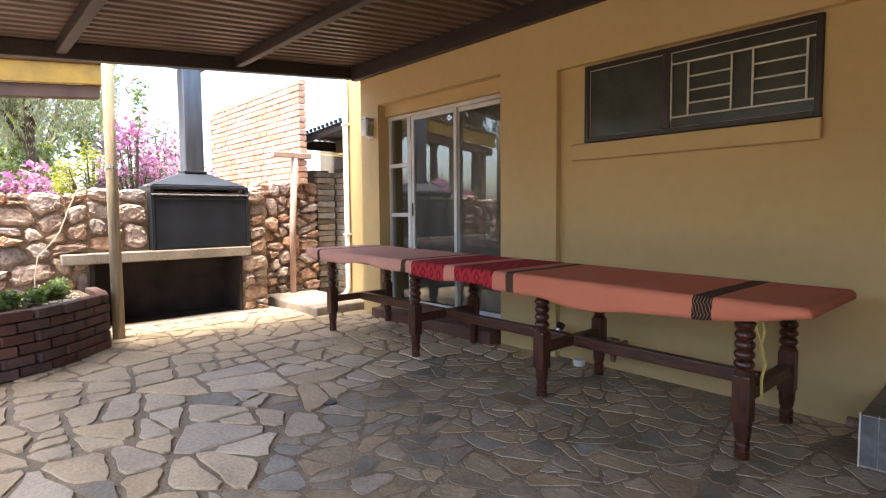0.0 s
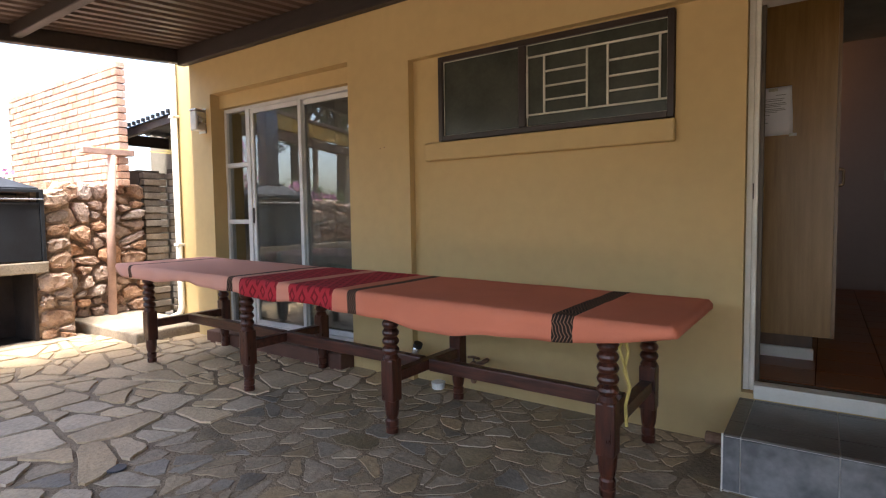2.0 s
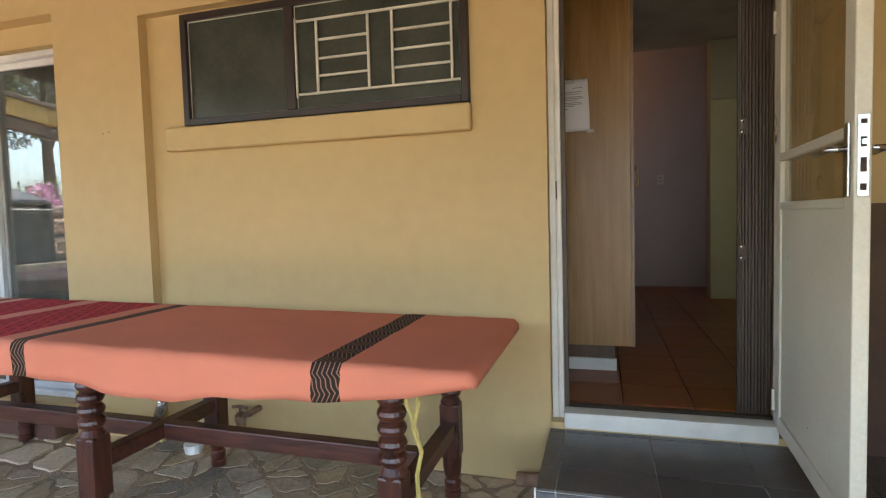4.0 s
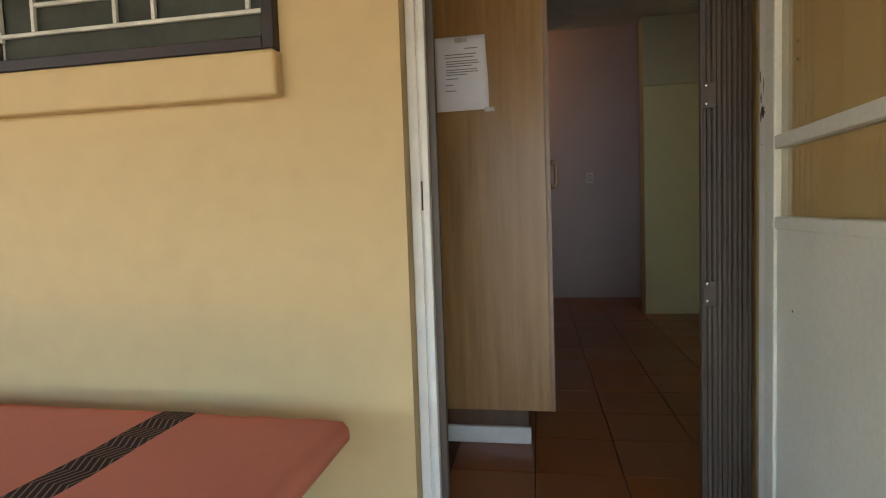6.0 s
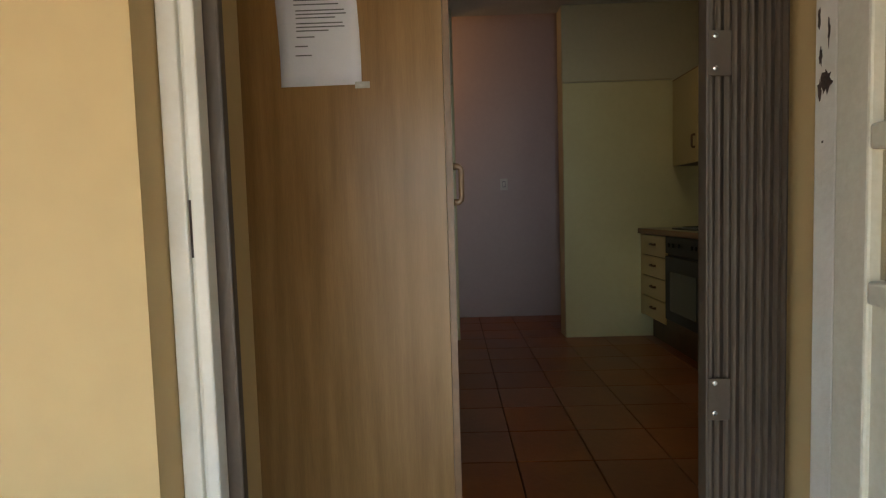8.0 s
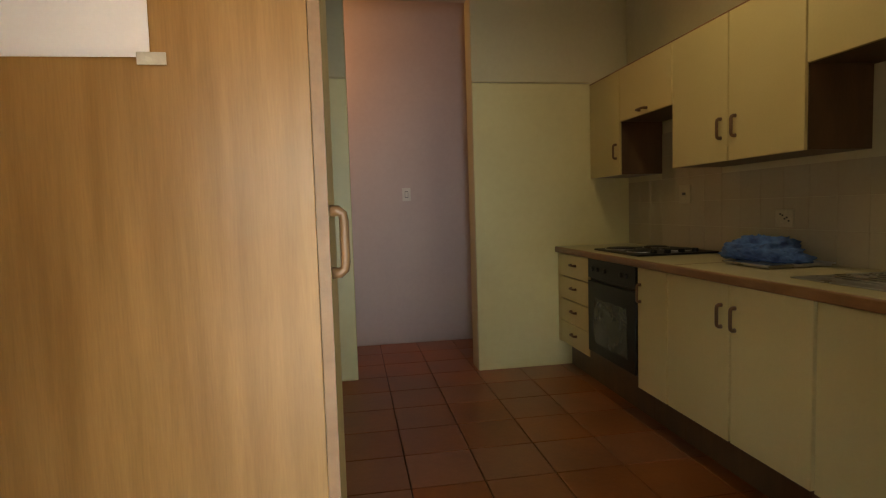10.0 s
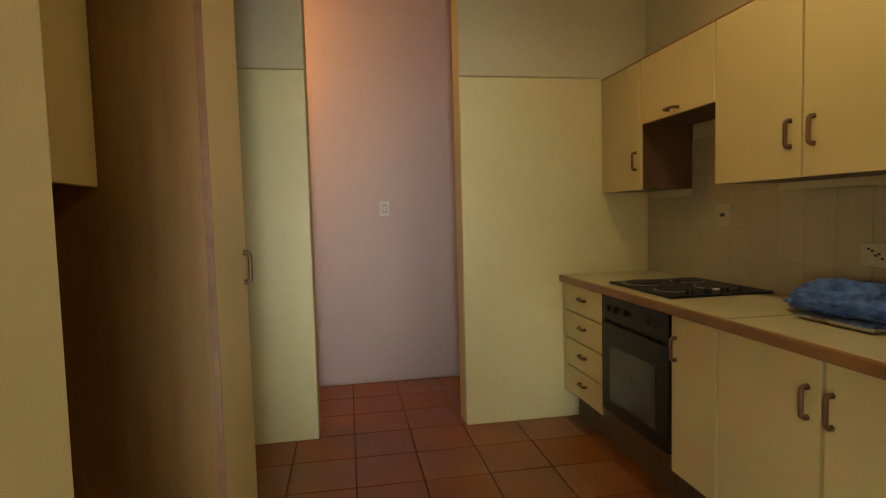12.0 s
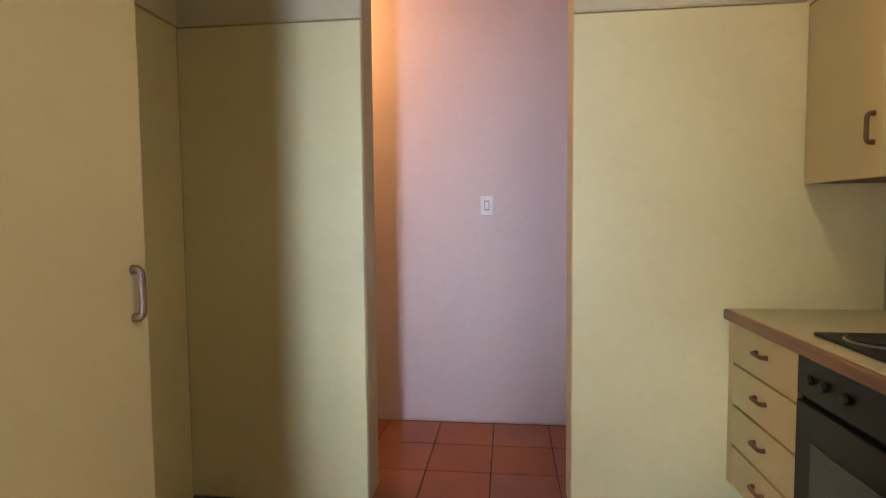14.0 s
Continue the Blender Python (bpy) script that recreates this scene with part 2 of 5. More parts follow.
CARCASS = mat("dark_wood_laminate", (0.115, 0.058, 0.025), (0.075, 0.038, 0.017), 5, 0.42, 0.08, 60, stretch=(3, 3, 0.5))
OAKPANEL = mat("oak_veneer_panel", (0.36, 0.205, 0.068), (0.26, 0.14, 0.043), 5, 0.33, 0.03, 60, stretch=(6, 6, 0.4))
EDGEWOOD = mat("wood_edge_strip", (0.29, 0.135, 0.048), (0.2, 0.09, 0.033), 7, 0.4, 0.1, 60, stretch=(3, 0.5, 3))
HANDLE = mat("brown_wood_handle", (0.16, 0.075, 0.028), (0.1, 0.048, 0.02), 10, 0.4, 0.1, 60)
PALEHANDLE = mat("pale_wood_handle", (0.27, 0.155, 0.07), (0.2, 0.11, 0.05), 10, 0.4, 0.1, 60)
COUNTER = mat("cream_worktop", (0.55, 0.47, 0.27), (0.5, 0.42, 0.24), 12, 0.35, 0.05, 160)
ENAMEL = mat("black_enamel", (0.012, 0.011, 0.011), (0.008, 0.008, 0.008), 8, 0.4, 0.02, 90, spec=0.25)
IRON = mat("cast_iron_plate", (0.03, 0.03, 0.032), None, 20, 0.5, 0.2, 120, metal=0.4)
OVENGLASS = mat("dark_oven_glass", (0.06, 0.056, 0.05), None, 3, 0.08, 0.0, 60)
PLASTIC = mat("white_plastic", (0.7, 0.68, 0.62), (0.62, 0.6, 0.54), 10, 0.4, 0.02, 90)
PLATE = mat("cream_plastic", (0.5, 0.44, 0.3), (0.44, 0.385, 0.26), 10, 0.4, 0.02, 90)
PAPER = mat("white_paper", (0.85, 0.85, 0.9), (0.82, 0.82, 0.87), 5, 0.85, 0.05, 200)
INK = mat("grey_print", (0.2, 0.2, 0.22), None, 20, 0.9, 0, 90)
TAPE = mat("clear_tape", (0.6, 0.58, 0.5), None, 20, 0.25, 0.2, 60)
BLUECLOTH = mat("blue_dish_cloth", (0.1, 0.2, 0.46), (0.035, 0.07, 0.2), 22, 0.9, 0.6, 120)
BLIND = mat("vertical_blind_fabric", (0.42, 0.39, 0.33), (0.34, 0.31, 0.27), 5, 0.8, 0.1, 80)
# Wall colour with the dimness of unlit rooms and passage already in it.
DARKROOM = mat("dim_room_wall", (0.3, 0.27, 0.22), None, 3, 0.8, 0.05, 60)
SAND = mat("dry_garden_soil", (0.18, 0.135, 0.085), (0.12, 0.09, 0.055), 1.5, 0.95, 0.6, 30, grainy=0.4)
SOIL = mat("planter_soil", (0.11, 0.075, 0.05), None, 9, 0.95, 0.8, 60)
BARK = mat("tree_bark", (0.12, 0.085, 0.06), (0.07, 0.05, 0.035), 8, 0.9, 0.8, 50, stretch=(3, 3, 0.6), grainy=0.4)
LEAF = mat("olive_green_leaf", (0.19, 0.21, 0.11), (0.12, 0.145, 0.07), 3, 0.6, 0, 60, island=0.4)
PEPPER = mat("grey_green_hanging_leaf", (0.31, 0.33, 0.2), (0.22, 0.24, 0.13), 3, 0.6, 0, 60, island=0.35)
LEAFB = mat("bright_green_leaf", (0.2, 0.26, 0.08), (0.13, 0.18, 0.05), 3, 0.6, 0, 60, island=0.35)
PETAL = mat("magenta_bracts", (0.62, 0.33, 0.49), (0.5, 0.2, 0.38), 3, 0.7, 0, 60, island=0.35)
YLEAF = mat("yellow_green_leaf", (0.4, 0.4, 0.06), (0.3, 0.3, 0.05), 3, 0.6, 0, 60, island=0.3)
ROPE = mat("yellow_cord", (0.55, 0.42, 0.12), None, 10, 0.8, 0.2, 90)
CABLE = mat("pale_cable", (0.55, 0.45, 0.33), None, 10, 0.6, 0.1, 90)
CHROME = mat("worn_chrome", (0.62, 0.62, 0.62), (0.45, 0.45, 0.45), 12, 0.18, 0.03, 90, metal=1.0)
LAMPGLASS = mat("opal_lamp_glass", (0.75, 0.73, 0.68), None, 8, 0.35, 0.02, 90)
RUST = mat("rusty_pipe", (0.3, 0.19, 0.12), (0.18, 0.1, 0.06), 16, 0.8, 0.4, 70)
DOORGLASS = glass("sliding_door_glass", (0.8, 0.82, 0.82), 2.0)
CLEARGLASS = glass("clear_door_glass", (0.82, 0.8, 0.74), 1.5)
FROST = mat("dusty_dark_window_glass", (0.06, 0.064, 0.05), (0.04, 0.045, 0.035), 5, 0.2, 0.02, 40)

for green in (LEAF, LEAFB, PETAL, YLEAF, PEPPER):
    leafy(green)


# ---------------------------------------------------------------- mesh helpers
def bx(x0, x1, y0, y1, z0, z1, bev=0.0, seg=2):
    bm = bmesh.new()
    bmesh.ops.create_cube(bm, size=1)
    for v in bm.verts:
        v.co = Vector(((x0, x1)[v.co.x > 0], (y0, y1)[v.co.y > 0], (z0, z1)[v.co.z > 0]))
    if bev:
        bmesh.ops.bevel(bm, geom=bm.edges[:], offset=bev, segments=seg, affect="EDGES", profile=0.5)
    return bm


def joined(*parts):
    bm = bmesh.new()
    for q in parts:
        me = bpy.data.meshes.new("tmp")
        q.to_mesh(me)
        bm.from_mesh(me)
        bpy.data.meshes.remove(me)
        q.free()
    return bm


def lathe(profile, x, y, seg=18):
    """Turned solid about the upright through (x, y); profile rows are radius, height."""
    bm = bmesh.new()
    rings = []
    for r, z in profile:
        rings.append([bm.verts.new((x + r * math.cos(a), y + r * math.sin(a), z)) for a in (2 * math.pi * i / seg for i in range(seg))])
    for a, b in zip(rings, rings[1:]):
        for i in range(seg):
            bm.faces.new((a[i], a[(i + 1) % seg], b[(i + 1) % seg], b[i]))
    bm.faces.new(rings[0][::-1])
    bm.faces.new(rings[-1])
    return bm


def tubed(points, radius, seg=8):
    """A round bar along the points; radius may be a list, one each."""
    bm = bmesh.new()
    pts = [Vector(p) for p in points]
    rad = radius if isinstance(radius, (list, tuple)) else [radius] * len(pts)
    rings = []
    side = None
    for i, p in enumerate(pts):
        d = (pts[min(i + 1, len(pts) - 1)] - pts[max(i - 1, 0)]).normalized()
        if side is None:
            side = d.orthogonal().normalized()
        side = (side - d * side.dot(d)).normalized()
        up = d.cross(side)
        rings.append([bm.verts.new(p + rad[i] * (math.cos(a) * side + math.sin(a) * up)) for a in (2 * math.pi * k / seg for k in range(seg))])
    for a, b in zip(rings, rings[1:]):
        for k in range(seg):
            bm.faces.new((a[k], a[(k + 1) % seg], b[(k + 1) % seg], b[k]))
    bm.faces.new(rings[0][::-1])
    bm.faces.new(rings[-1])
    return bm


def thing(name, label, category, at=(0, 0, 0), group="", kind=""):
    ob = new(name)
    ob.location = at
    ob.empty_display_size = 0.1
    return tagged(ob, label, category, group, kind)


def base_of(ob):
    loc = Vector((0, 0, 0))
    while ob is not None:
        loc += Vector(ob.location)
        ob = ob.parent
    return loc


def part(name, bm, material, parent=None, label="", smooth=False):
    """Links a bmesh made in world metres as one mesh object, under its parent."""
    lo = Vector([min(v.co[i] for v in bm.verts) for i in range(3)])
    hi = Vector([max(v.co[i] for v in bm.verts) for i in range(3)])
    mid = (lo + hi) / 2
    for v in bm.verts:
        v.co -= mid
    me = bpy.data.meshes.new(name)
    bmesh.ops.recalc_face_normals(bm, faces=bm.faces[:])
    bm.to_mesh(me)
    bm.free()
    me.materials.append(material)
    if smooth:
        me.polygons.foreach_set("use_smooth", [True] * len(me.polygons))
    ob = new(name, me)
    ob.location = mid - base_of(parent)
    ob.parent = parent
    if label:
        tagged(ob, label)
    return ob


def structure(name, bm, material, label, category):
    return tagged(part(name, bm, material), label, category, kind="structure")


def single(name, bm, material, label, category, group="", kind="", smooth=False):
    return tagged(part(name, bm, material, smooth=smooth), label, category, group, kind)


def clip_cell(poly, px, py, qx, qy):
    """Cuts the polygon to the side of (px, py) against its neighbour (qx, qy)."""
    nx, ny = qx - px, qy - py
    c = (qx * qx + qy * qy - px * px - py * py) / 2
    out = []
    for i, a in enumerate(poly):
        b = poly[(i + 1) % len(poly)]
        da, db = a[0] * nx + a[1] * ny - c, b[0] * nx + b[1] * ny - c
        if da <= 0:
            out.append(a)
        if (da < 0 < db) or (db < 0 < da):
            t = da / (da - db)
            out.append((a[0] + t * (b[0] - a[0]), a[1] + t * (b[1] - a[1])))
    return out


def compact(cell):
    rim = sum(math.hypot(b[0] - a[0], b[1] - a[1]) for a, b in zip(cell, cell[1:] + cell[:1]))
    return area(cell) / (rim * rim + 1e-9) if len(cell) > 2 else 0.0


def split_cells(x0, x1, y0, y1, small, large, rng, along=0.5, tries=3):
    """Angular stones: the rectangle is cut by slanting lines until each piece is small enough."""
    step = math.sqrt(large) * 3.0
    nx, ny = max(1, round((x1 - x0) / step)), max(1, round((y1 - y0) / step))
    seeds = [(x0 + (x1 - x0) * (i + rng.uniform(0.1, 0.9)) / nx, y0 + (y1 - y0) * (j + rng.uniform(0.1, 0.9)) / ny) for i in range(nx) for j in range(ny)]
    todo, done = [], []
    for s in seeds:
        cell = [(x0, y0), (x1, y0), (x1, y1), (x0, y1)]
        for q in seeds:
            if q is not s and len(cell) > 2:
                cell = clip_cell(cell, s[0], s[1], q[0], q[1])
        if len(cell) > 2:
            todo.append(cell)
    while todo:
        cell = todo.pop()
        if area(cell) < rng.uniform(small, large):
            done.append(cell)
            continue
        cx, cy = sum(p[0] for p in cell) / len(cell), sum(p[1] for p in cell) / len(cell)
        w, h = max(p[0] for p in cell) - min(p[0] for p in cell), max(p[1] for p in cell) - min(p[1] for p in cell)
        best = (-1.0, [], [])
        for _ in range(tries):
            turn = (0.0 if w * along > h * 0.5 else math.pi / 2) + rng.gauss(0, 0.42)
            ax, ay = math.cos(turn), math.sin(turn)
            ox, oy = cx + w * rng.uniform(-0.16, 0.16), cy + h * rng.uniform(-0.16, 0.16)
            a = clip_cell(cell, ox - ax, oy - ay, ox + ax, oy + ay)
            b = clip_cell(cell, ox + ax, oy + ay, ox - ax, oy - ay)
            best = max(best, (min(compact(a), compact(b)), a, b), key=lambda q: q[0])
        a, b = best[1], best[2]
        if len(a) > 2 and len(b) > 2 and min(area(a), area(b)) > small * 0.25:
            todo += [a, b]
        else:
            done.append(cell)
    for cell in done:
        yield (sum(p[0] for p in cell) / len(cell), sum(p[1] for p in cell) / len(cell)), cell


def shrunk(cell, gap, rng, jag=0.0, cut=0.05):
    """The cell drawn in by the joint, its corners cut and its edges a little crooked."""
    cx, cy = sum(p[0] for p in cell) / len(cell), sum(p[1] for p in cell) / len(cell)
    out = []
    for i, a in enumerate(cell):
        b = cell[(i + 1) % len(cell)]
        if math.hypot(b[0] - a[0], b[1] - a[1]) < 0.03:
            continue
        for t in (cut, 0.35, 0.65, 1 - cut):
            x, y = a[0] + t * (b[0] - a[0]), a[1] + t * (b[1] - a[1])
            d = math.hypot(x - cx, y - cy) or 1
            k = max(0.35, 1 - gap * rng.uniform(0.8, 1.4) / d) + rng.uniform(-jag, jag)
            out.append((cx + (x - cx) * k, cy + (y - cy) * k))
    return (cx, cy), out


def area(cell):
    return abs(sum(a[0] * b[1] - b[0] * a[1] for a, b in zip(cell, cell[1:] + cell[:1]))) / 2


def slab_piece(ring, centre, put, thick, inset, crown):
    """A stone: a rim, a worn edge and a crowned face. put(u, v, h) gives its place, h out of the face."""
    bm = bmesh.new()
    low = [bm.verts.new(put(x, y, -thick)) for x, y in ring]
    rim = [bm.verts.new(put(x, y, -inset)) for x, y in ring]
    cx, cy = centre

    def drawn(k, h):
        return [bm.verts.new(put(cx + (x - cx) * k, cy + (y - cy) * k, h * random.uniform(0.7, 1.3))) for x, y in ring]
    top = drawn(0.98, 0.0) if crown < 0.01 else drawn(0.86, crown * 0.8)
    layers = [low, rim, top]
    if crown >= 0.01:
        layers.append(drawn(0.6, crown * 1.15))
    n = len(ring)
    for a, b in zip(layers, layers[1:]):
        for i in range(n):
            bm.faces.new((a[i], a[(i + 1) % n], b[(i + 1) % n], b[i]))
    bm.faces.new(layers[-1])
    return bm


def piece(name, mesh, parent, at, turn=0.0, scale=(1, 1, 1), tilt=0.0):
    ob = new(name, mesh)
    ob.parent = parent
    ob.location = Vector(at) - base_of(parent)
    ob.rotation_euler = (tilt, 0, turn)
    ob.scale = scale
    return ob


def mesh_of(name, bm, material):
    me = bpy.data.meshes.new(name)
    bmesh.ops.recalc_face_normals(bm, faces=bm.faces[:])
    bm.to_mesh(me)
    bm.free()
    me.materials.append(material)
    return me


# ---------------------------------------------------------------- large structure: outdoors
def floor_z(x):
    """The paving drains gently towards the kitchen side."""
    return -0.0125 * min(6.0, max(0.0, x + 4.2))


def patio_bed():
    bm = bmesh.new()
    rows = []
    for x in (-5.95, -4.2, 1.8, 3.6):
        rows.append([bm.verts.new(c) for c in ((x, -5.6, -0.3), (x, 0.22, -0.3), (x, 0.22, floor_z(x) - 0.008), (x, -5.6, floor_z(x) - 0.008))])
    for a, b in zip(rows, rows[1:]):
        for k in range(4):
            bm.faces.new((a[k], a[(k + 1) % 4], b[(k + 1) % 4], b[k]))
    bm.faces.new(rows[0])
    bm.faces.new(rows[-1])
    return bm


ground = structure("ground", bx(-400, 400, -400, 400, -0.4, -0.15), SAND, "dry brown garden soil reaching the horizon", "ground")
patio = structure("pavement_patio", patio_bed(), MORTAR, "patio floor of irregular flagstones in mortar joints", "patio floor")

F0 = 0.26
W = -0.06                     # face of the proud plaster bands
wall_pieces = [
    (-4.9, -4.557, W, 0.24, 0, 3.1), (-4.557, -2.69, 0.04, 0.24, 2.29, 2.42),
    (-4.557, -2.69, 0.0, 0.24, 0, 0.12), (-4.557, -2.69, W, 0.24, 2.42, 3.1), (-2.69, -2.08, W, 0.24, 0, 3.1),
    (-2.08, -1.84, 0, 0.24, 0, 2.33), (-1.84, -0.255, 0, 0.24, 0, 1.722), (-1.84, -0.255, 0, 0.24, 2.314, 2.33),
    (-0.255, 0.091, 0, 0.24, 0, 2.33), (0.085, 1.055, 0, 0.24, 0, 0.235), (0.085, 1.055, 0, 0.24, 2.32, 2.33),
    (1.055, 3.4, 0, 0.24, 0, 2.33), (-2.08, 3.4, W, 0.24, 2.33, 3.1),
]
wall_front = structure("wall_front", joined(*[bx(a, b, c, d, e or -0.16, f) for a, b, c, d, e, f in wall_pieces]), PLASTER,
                       "ochre yellow plastered house wall with proud bands", "house wall")
structure("wall_front_sill", bx(-1.95, -0.247, -0.055, -0.001, 1.59, 1.717, 0.012, 3), PLASTER, "plastered window sill band in the wall's ochre yellow", "window sill")
structure("wall_corner", joined(bx(-5.46, -4.902, 0.1, 0.24, 0, 3.1, 0.006, 1), bx(-5.46, -5.22, 0.242, 3.6, 0, 3.1)), PLASTER,
          "ochre plastered return of the house corner", "house wall")
structure("wall_house_end", bx(3.16, 3.4, 0.242, 5.2, 0, 3.1), PLASTER, "plain plastered end wall of the house", "house wall")
# Unseen wall, added to darken the corner right of the kitchen door.
structure("wall_light_block", bx(1.64, 1.86, -2.3, -0.062, -0.16, 3.1), PLASTER, "plain ochre plastered wall added to block light beside the door", "house wall")
structure("wall_dark_dado", bx(1.08, 1.636, -0.03, -0.002, -0.07, 1.2, 0.004, 1), BROWNBOARD, "dark brown lower wall panel beside the door", "wall panel")
structure("wall_door_reveal", bx(-0.25, 0.062, 0.262, 0.45, F0, 2.95), PLASTER, "ochre painted inner reveal of the kitchen door", "wall")
structure("roof_house", bx(-5.5, 3.6, 0.3, 5.4, 3.4, 3.52), SHEET, "plain sheet roof over the house", "roof")

# patio roof: corrugated sheet on dark timber
SL = 0.095


def roof_z(y):
    return 2.925 + SL * y


def roof_sheet(x0, x1, y0, y1):
    bm = bmesh.new()
    pitch = 0.13
    prof = ((0, 0), (0.045, 0), (0.06, 0.03), (0.105, 0.03), (0.12, 0))
    rows = []
    for y in (y0, y1):
        row = []
        for k in range(int((x1 - x0) / pitch)):
            for dx, dz in prof:
                row.append(bm.verts.new((x0 + k * pitch + dx, y, roof_z(y) + dz)))
        rows.append(row)
    for i in range(len(rows[0]) - 1):
        bm.faces.new((rows[0][i], rows[0][i + 1], rows[1][i + 1], rows[1][i]))
    top = bmesh.ops.extrude_face_region(bm, geom=bm.faces[:])
    bmesh.ops.translate(bm, verts=[g for g in top["geom"] if isinstance(g, bmesh.types.BMVert)], vec=(0, 0, 0.004))
    return bm


def sloped_beam(x0, x1, y0, y1, h, drop=0.0):
    bm = bx(x0, x1, y0, y1, 0, h, 0.006, 1)
    for v in bm.verts:
        v.co.z += roof_z(v.co.y) - h - drop
    return bm


patio_roof = thing("patio_roof", "brown corrugated patio roof on dark timber beams", "roof", (-1, -2.5, 2.6), kind="structure")
part("roof_sheet", roof_sheet(-5.1, 3.29, -4.8, -0.065), SHEET, patio_roof)
part("end_beam", sloped_beam(-5.05, -4.96, -4.8, -0.065, 0.135, 0.004), ROOFWOOD, patio_roof)
part("wall_plate", sloped_beam(-4.958, 3.29, -0.15, -0.063, 0.165, 0.004), ROOFWOOD, patio_roof)
for yb in (-1.5, -3.0, -4.75):
    part("rafter", sloped_beam(-4.958, 3.29, yb - 0.04, yb + 0.04, 0.1, 0.004), ROOFWOOD, patio_roof)
pole = thing("roof_pole", "weathered wooden pole holding up the patio roof", "pole", (-5.33, -2.6, 0))
part("shaft", tubed([(-5.33, -2.6, -0.02), (-5.325, -2.6, 1.3), (-5.3, -2.6, roof_z(-2.6) + 0.03)], [0.055, 0.05, 0.047], 14), POLEWOOD, pole, smooth=True)
for zz in (1.62, 2.35):
    part("strap", lathe([(0.051, zz), (0.053, zz + 0.005), (0.053, zz + 0.02), (0.051, zz + 0.025)], -5.32, -2.6, 14), STEEL, pole)

# stone retaining wall with the built-in fireplace
structure("wall_stone_core", joined(bx(-6.6, -6.02, -8.0, -2.7, -0.2, 1.4), bx(-6.6, -6.02, -2.7, -1.13, 0.69, 1.45), bx(-6.6, -5.97, -1.13, -0.8, -0.2, 1.5), bx(-7.1, -6.5, -0.8, 0.2, -0.2, 1.62),
                                    bx(-6.6, -6.5, -2.7, -1.13, -0.2, 0.69)), ROCKJ, "mortar core of the rough stone retaining wall", "stone wall")
structure("wall_terrace", bx(-14.0, -6.6, -8.0, -0.1, -0.2, 1.3), SAND, "raised garden terrace behind the stone wall", "terrace")
# Niche lining, painted black to carry the shade under the slab.
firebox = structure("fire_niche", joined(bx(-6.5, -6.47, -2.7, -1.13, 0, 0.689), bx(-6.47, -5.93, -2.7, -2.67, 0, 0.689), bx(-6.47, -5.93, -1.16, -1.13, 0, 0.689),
                                         bx(-6.47, -5.95, -2.67, -1.16, -0.01, 0.004)), NICHESHADE, "firewood niche under the fireplace slab, coloured black for its shade", "fireplace")
structure("fire_slab", bx(-6.3, -5.85, -2.96, -1.04, 0.69, 0.8, 0.012, 2), CONCRETE, "rough concrete hearth slab", "hearth")
structure("pavement_ledge", bx(-6.6, -4.99, -0.66, 0.097, -0.1, 0.1, 0.02, 2), CONCRETE, "low concrete ledge at the house corner", "ledge")
structure("pavement_kerb", bx(-6.02, -5.75, -2.66, -0.74, -0.1, 0.014, 0.006, 1), CONCRETE, "pale concrete strip before the fireplace", "kerb")

brick_wall = structure("wall_brick_core", bx(-9.7, -6.42, -0.094, 0.0, 1.6, 3.0), BRICKJ, "mortar body of the tall orange brick boundary wall", "brick wall")
grey_wall = structure("wall_passage_core", joined(bx(-7.1, -6.61, 0.24, 0.5, -0.1, 1.82), bx(-6.64, -5.35, 0.62, 0.74, -0.1, 1.85)), GBRICKJ, "brick wall of the narrow side passage", "brick wall")

# lean-to over the side passage
leanto = thing("lean_to_roof", "small dark corrugated lean-to roof with ribbed edge", "roof", (-6.2, 0.6, 2.1))


def leanto_sheet():
    bm = bmesh.new()
    rows = []
    for xa, za in ((-6.9, 2.29), (-5.5, 2.39)):
        row = []
        for k in range(40):
            row.append(bm.verts.new((xa, 0.12 + k * 0.05, za + (0.03 if k % 2 else 0.0))))
        rows.append(row)
    for i in range(39):
        bm.faces.new((rows[0][i], rows[0][i + 1], rows[1][i + 1], rows[1][i]))
    top = bmesh.ops.extrude_face_region(bm, geom=bm.faces[:])
    bmesh.ops.translate(bm, verts=[g for g in top["geom"] if isinstance(g, bmesh.types.BMVert)], vec=(0, 0, 0.006))
    return bm


part("sheet", leanto_sheet(), BLACKSTEEL, leanto)
part("fascia", joined(bx(-6.86, -6.82, 0.14, 1.95, 2.14, 2.28, 0.004, 1)), ROOFWOOD, leanto)
beam = bx(-6.82, -5.48, 0.14, 0.19, 0, 0.09, 0.004, 1)
for v in beam.verts:
    v.co.z += 2.2 + (v.co.x + 6.86) * 0.071
part("rib_beam", beam, ROOFWOOD, leanto)
for k in range(13):
    xk = -6.86 + k * 0.11
    part("rib_end", bx(xk, xk + 0.04, 0.09, 0.125, 2.3 + (xk + 6.9) * 0.071, 2.345 + (xk + 6.9) * 0.071, 0.004, 1), BLACKSTEEL, leanto)
# Ochre passage wall in a darker tone, its shade put into the colour.
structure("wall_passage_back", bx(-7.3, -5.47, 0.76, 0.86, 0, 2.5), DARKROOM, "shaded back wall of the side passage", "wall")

# yellow-trimmed roof edge of the neighbouring shelter
shelter = thing("garden_shelter", "garden shelter roof edge with yellow painted fascia", "shelter", (-8.6, -4.6, 1.3))


